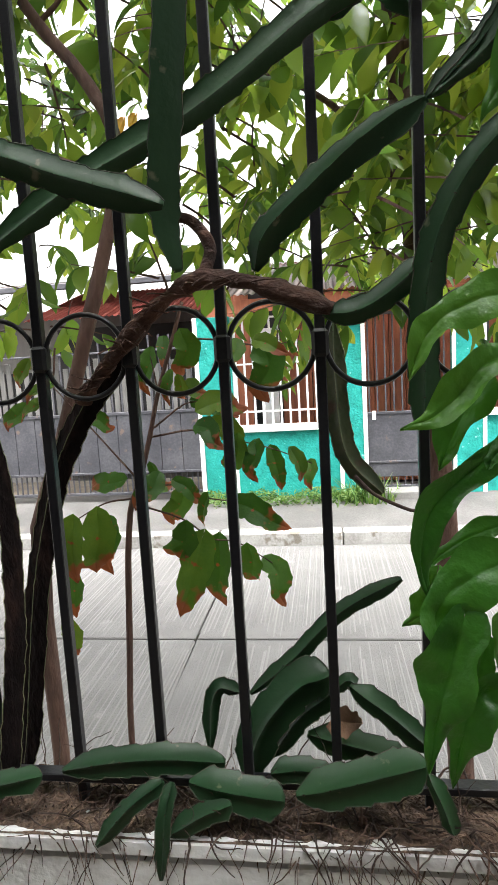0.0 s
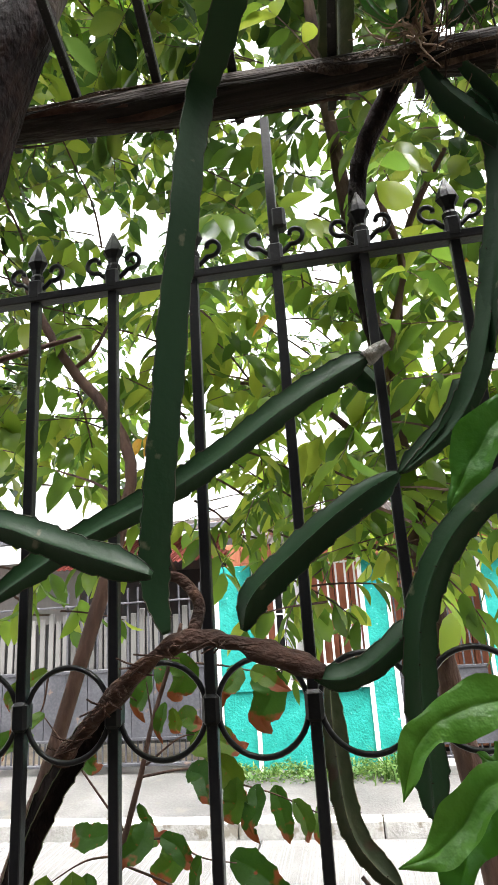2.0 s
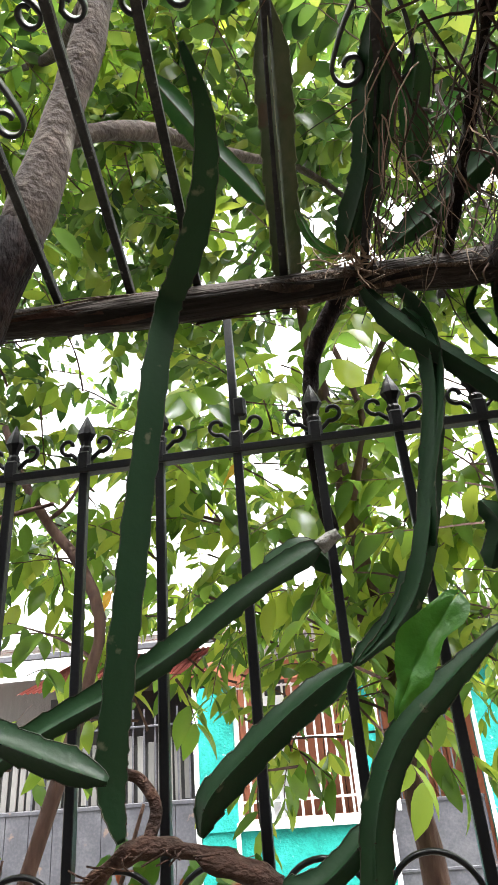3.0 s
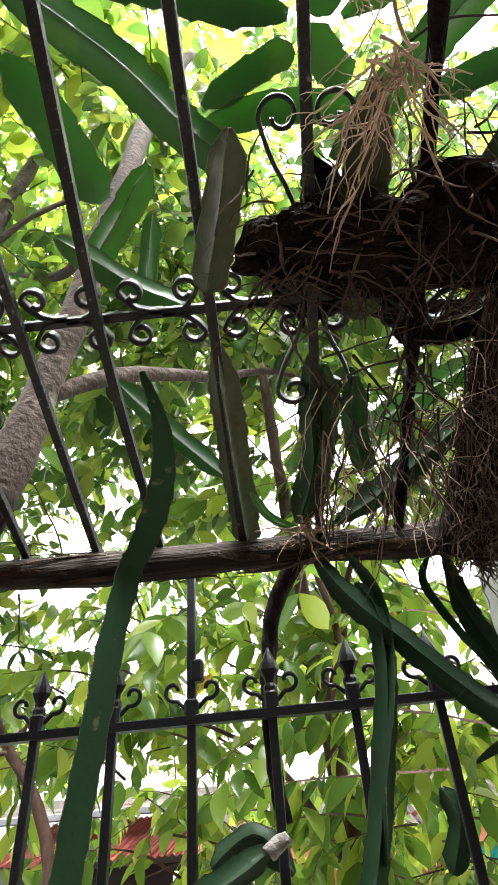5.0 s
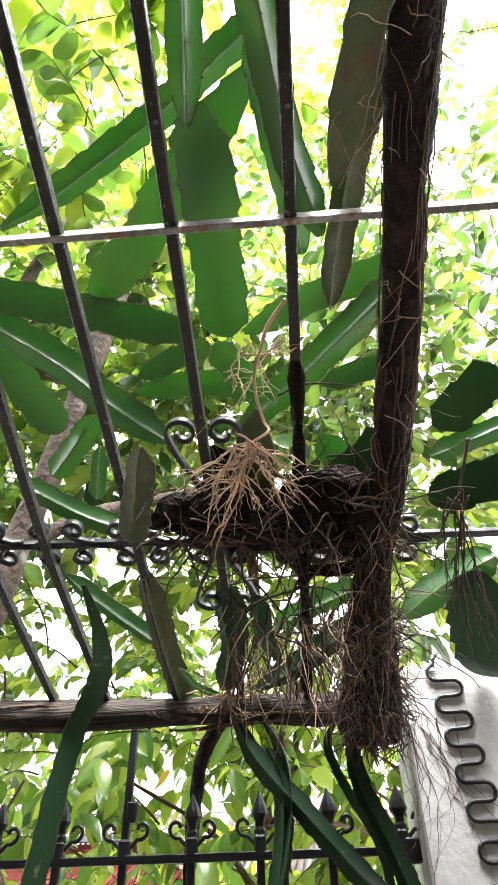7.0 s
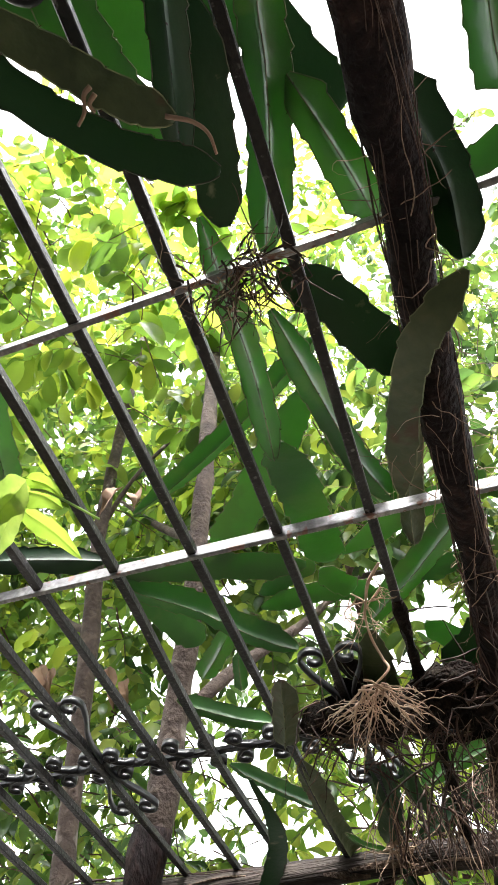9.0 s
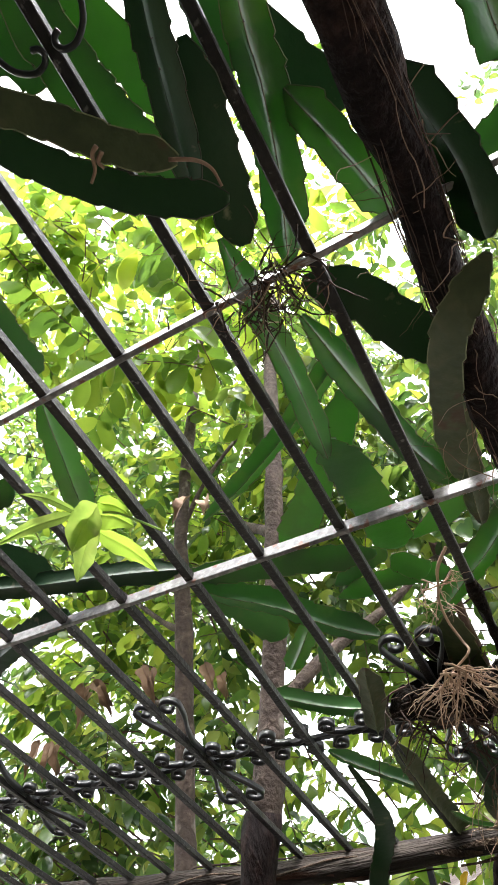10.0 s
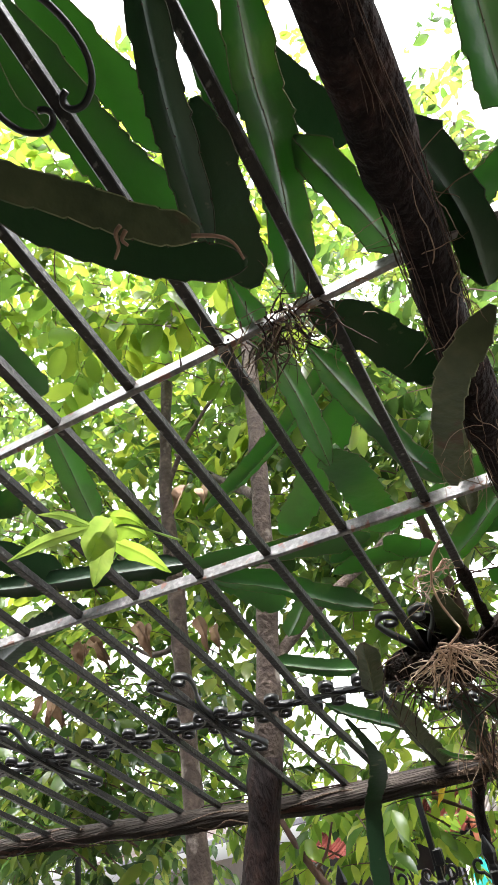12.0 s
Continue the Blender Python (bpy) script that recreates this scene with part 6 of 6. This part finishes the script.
# ---- broad vine leaves in front of the fence ----
def lobed_leaf(length, seed, broad=1.0):
    """A pointed leaf with a heart-shaped base, wavy lobes and a creased midrib."""
    r = random.Random(seed)
    n = 22
    ph, bend, lobes = r.uniform(0, 6), r.uniform(0.12, 0.5), r.choice((2.5, 3.2, 4.0))
    cols = (-1, -0.66, -0.33, -0.06, 0, 0.06, 0.33, 0.66, 1)
    bm = bmesh.new()
    rows = []
    for i in range(n):
        u = i / (n - 1)
        w = 0.36 * broad * (math.sin(math.pi * min(1.0, u ** 0.62)) ** 0.75 if 0 < u < 1 else 0)
        row = []
        for s in cols:
            lobe = 1 + 0.13 * math.sin(2 * math.pi * lobes * u + ph + (1.3 if s < 0 else 0)) * abs(s) ** 2
            ws = s * w * lobe
            x = u - 0.2 * abs(s) ** 1.5 * (1 - u) ** 3 * (u > 0)
            zz = -bend * u * u + 0.25 * abs(ws) - (0.01 if s == 0 else 0) + 0.05 * math.sin(7 * u + 2.5 * s + ph) * s * s
            row.append(bm.verts.new((x * length, ws * length, zz * length)))
        rows.append(row)
    for a, b in zip(rows, rows[1:]):
        for k in range(len(cols) - 1):
            bm.faces.new((a[k], a[k + 1], b[k + 1], b[k]))
    bmesh.ops.remove_doubles(bm, verts=bm.verts[:], dist=1e-5)
    return bm


creeper = thing("creeper", "bright green creeper with long lobed leaves in front of the fence", "creeper")
part("stem", tube(smooth_path([(0.07, -0.17, 0.3), (0.06, -0.17, 0.8), (0.05, -0.18, 1.1), (0.055, -0.18, 1.3), (0.07, -0.18, 1.5)], 40), 0.004, 8), LEAF_VINE, creeper, smooth=True)
vine_count = itertools.count()


def vine_leaf(pts, width):
    i = next(vine_count)
    nor = Vector((0.35 * math.sin(i * 2.3), -1, 0.35 + 0.35 * math.sin(i * 1.3)))
    part("leaf", bent_leaf(pts, width * (0.92 + 0.12 * math.sin(i * 3.1)), i, nor, 26, 0.25 + 0.2 * math.sin(i), 0.55, 10, 0.27, 0.11), LEAF_VINE, creeper, smooth=True)


vine_leaf([(0.05, -0.19, 1.525), (0.013, -0.19, 1.518), (-0.015, -0.19, 1.504), (-0.031, -0.19, 1.483), (-0.042, -0.19, 1.452)], 0.041)
vine_leaf([(0.045, -0.2, 1.47), (0.021, -0.2, 1.464), (-0.002, -0.2, 1.437), (-0.026, -0.2, 1.419), (-0.052, -0.2, 1.41)], 0.039)
vine_leaf([(0.021, -0.185, 1.452), (0.007, -0.185, 1.424), (-0.006, -0.185, 1.396), (-0.017, -0.185, 1.369)], 0.042)
vine_leaf([(0.045, -0.19, 1.396), (0.011, -0.19, 1.368), (-0.017, -0.19, 1.343), (-0.032, -0.19, 1.31), (-0.033, -0.19, 1.273), (-0.025, -0.19, 1.244)], 0.036)
vine_leaf([(-0.019, -0.18, 1.269), (-0.027, -0.18, 1.246), (-0.037, -0.18, 1.227), (-0.052, -0.18, 1.217)], 0.033)
vine_leaf([(0.048, -0.17, 1.314), (0.016, -0.17, 1.303), (-0.01, -0.17, 1.287), (-0.027, -0.17, 1.27)], 0.023)
vine_leaf([(0.041, -0.195, 1.287), (0.006, -0.195, 1.269), (-0.018, -0.195, 1.246), (-0.022, -0.195, 1.221), (-0.013, -0.195, 1.202)], 0.056)
vine_leaf([(0.001, -0.2, 1.235), (-0.01, -0.2, 1.188), (-0.022, -0.2, 1.143), (-0.033, -0.2, 1.079)], 0.057)
vine_leaf([(0.044, -0.17, 1.152), (0.019, -0.17, 1.136), (0.005, -0.17, 1.096), (-0.005, -0.17, 1.04)], 0.06)
vine_leaf([(0.055, -0.16, 1.235), (0.045, -0.16, 1.204), (0.041, -0.16, 1.165)], 0.031)
vine_leaf([(0.047, -0.21, 1.395), (0.027, -0.21, 1.387), (0.02, -0.21, 1.373)], 0.026)
vine_leaf([(0.051, -0.18, 1.483), (0.035, -0.18, 1.476), (0.021, -0.18, 1.484)], 0.023)
vine_leaf([(0.034, -0.15, 1.186), (0.025, -0.15, 1.15), (0.031, -0.15, 1.122)], 0.032)
vine_leaf([(0.118, -0.13, 1.797), (0.084, -0.13, 1.759), (0.056, -0.13, 1.721), (0.036, -0.13, 1.685)], 0.048)

# ---- single leaves and small finds ----
dry = part("blade", lobed_leaf(0.05, 3, 1.2), DRY_LEAF, thing("dry_leaf", "rust-red dry leaf caught among the cactus stems", "leaf", at=(-0.125, 0.03, 0.985)), smooth=True)
dry.matrix_local = pose(0, 0, 0, 80, 20, 10)
bm = bmesh.new()
bmesh.ops.create_icosphere(bm, subdivisions=2, radius=0.008, matrix=Matrix.Translation((-0.09, -0.03, 0.882)) @ Matrix.Diagonal((0.8, 0.8, 1.2, 1)))
for v in bm.verts:
    v.co += Vector((1, 1, 1)) * 0.002 * noise.noise(v.co * 90)
solo("seed_pod", bm, DRY_BARK, "small dark dried seed pod on the wall top", "seed pod", smooth=True)
solo("tendril", tube(smooth_path([(-0.085, -0.02, 1.335), (-0.065, -0.03, 1.315), (-0.04, -0.05, 1.305), (-0.02, -0.06, 1.30), (-0.012, -0.06, 1.31)], 16), 0.0022, 6), DARK_ROOT, "thin dark curled tendril beside the creeper", "tendril", smooth=True)
shoot = thing("leafy_shoot", "fresh light green shoot poking through the grille", "shoot")
part("stem", tube(smooth_path([(-0.052, -0.993, 2.567), (-0.090, -1.046, 2.586), (-0.11, -1.06, 2.59)], 16), 0.0016, 6), LEAF_SHOOT, shoot, smooth=True)
for i, (p, q, w) in enumerate((((-0.151, -1.079, 2.595), (-0.29, -1.09, 2.596), 0.019), ((-0.141, -1.084, 2.596), (-0.177, -1.141, 2.605), 0.013), ((-0.116, -1.07, 2.59), (-0.188, -1.034, 2.572), 0.048), ((-0.132, -1.053, 2.585), (-0.217, -0.989, 2.56), 0.044), ((-0.127, -1.051, 2.6), (-0.087, -1.021, 2.578), 0.037), ((-0.145, -1.02, 2.592), (-0.109, -0.942, 2.555), 0.030), ((-0.109, -1.063, 2.603), (-0.079, -1.037, 2.582), 0.024))):
    mid = Vector(p).lerp(Vector(q), 0.5) + Vector((0, -0.002, 0.005))
    part("leaf", bent_leaf([p, mid, q], w, 60 + i, (0.1, -0.75, -0.65), 18, 0.22, 0.62, 9, 0.04), LEAF_SHOOT if i < 4 else LEAF_YOUNG, shoot, smooth=True)

for p, tip_at in (((-0.50, 0.5, 1.985), (-0.515, 0.49, 1.93)), ((-0.475, 0.5, 1.99), (-0.49, 0.5, 1.945)), ((-0.2, 0.6, 2.3), (-0.24, 0.6, 2.25)), ((0.3, 0.7, 2.45), (0.33, 0.7, 2.39))):
    solo("yellow_leaf", bent_leaf([p, Vector(p).lerp(Vector(tip_at), 0.5) + Vector((0, -0.008, 0)), tip_at], 0.018, 5), YELLOW_LEAF, "small yellowed leaf hanging in the tree", "leaf", "yellowed leaves", smooth=True)
lr = random.Random(12)
for cx, cy, cz, count in ((-1.315, 0.15, 3.03, 6), (-1.03, 0.15, 3.0, 3), (-1.5, 0.15, 2.87, 4), (-0.80, 0.2, 2.95, 2)):
    for i in range(count):
        p = Vector((cx + lr.gauss(0, 0.025), cy + lr.gauss(0, 0.03), cz + lr.gauss(0, 0.015)))
        q = p + Vector((lr.gauss(0, 0.03), lr.gauss(0, 0.03), -lr.uniform(0.09, 0.14)))
        solo("dead_leaf", bent_leaf([p, p.lerp(q, 0.5) + Vector((0.012, -0.012, 0)), q], 0.042, i, fold=0.7, ruffle=0.1), DRY_LEAF, "curled dead brown leaf hanging in a bunch", "leaf", "dead leaves", smooth=True)
for p, q in (((-0.16, -0.794, 2.80), (-0.19, -0.80, 2.75)), ((-0.13, -0.78, 2.79), (-0.12, -0.80, 2.74))):
    p, q = Vector(p), Vector(q)
    solo("dead_leaf", bent_leaf([p, p.lerp(q, 0.5) + Vector((0.01, -0.01, 0)), q], 0.03, 3, fold=0.6), DRY_LEAF, "curled dead brown leaf caught among the cactus stems", "leaf", "dead leaves", smooth=True)
bm = add_tube(bmesh.new(), smooth_path([(-0.016, -0.03, 1.897), (0.0, -0.03, 1.908), (0.012, -0.03, 1.914)], 8), lambda u: 0.0112 * (1 - 0.3 * u), 8)
for v in bm.verts:
    v.co += Vector((1, 1, 1)) * 0.005 * noise.noise(v.co * 90)
solo("stem_scab", bm, PALE_SCAB, "chalky white scab on the cut end of a cactus stem", "cactus end", smooth=True)

# low weeds along the foot of the teal wall
gr = np.random.default_rng(44)
n = 3600
wx = gr.uniform(-1.58, 0.22, n)
hump = 0.09 + 0.07 * np.sin(wx * 5.3) ** 2 + 0.05 * (wx > -0.15)
where = np.stack([wx, 5.58 + 0.4 * gr.random(n) ** 0.6, -0.1 + hump * gr.random(n) ** 1.4], 1)
heading = np.stack([gr.normal(0, 0.7, n), gr.normal(-0.3, 0.6, n), gr.uniform(-0.1, 0.9, n)], 1)
tagged(new("weeds", leaf_mesh("weeds", where, heading, gr.uniform(0.025, 0.07, n), "narrow", WEED, 44)),
       "low tangled green weeds along the foot of the teal wall", "weeds", kind="stuff")
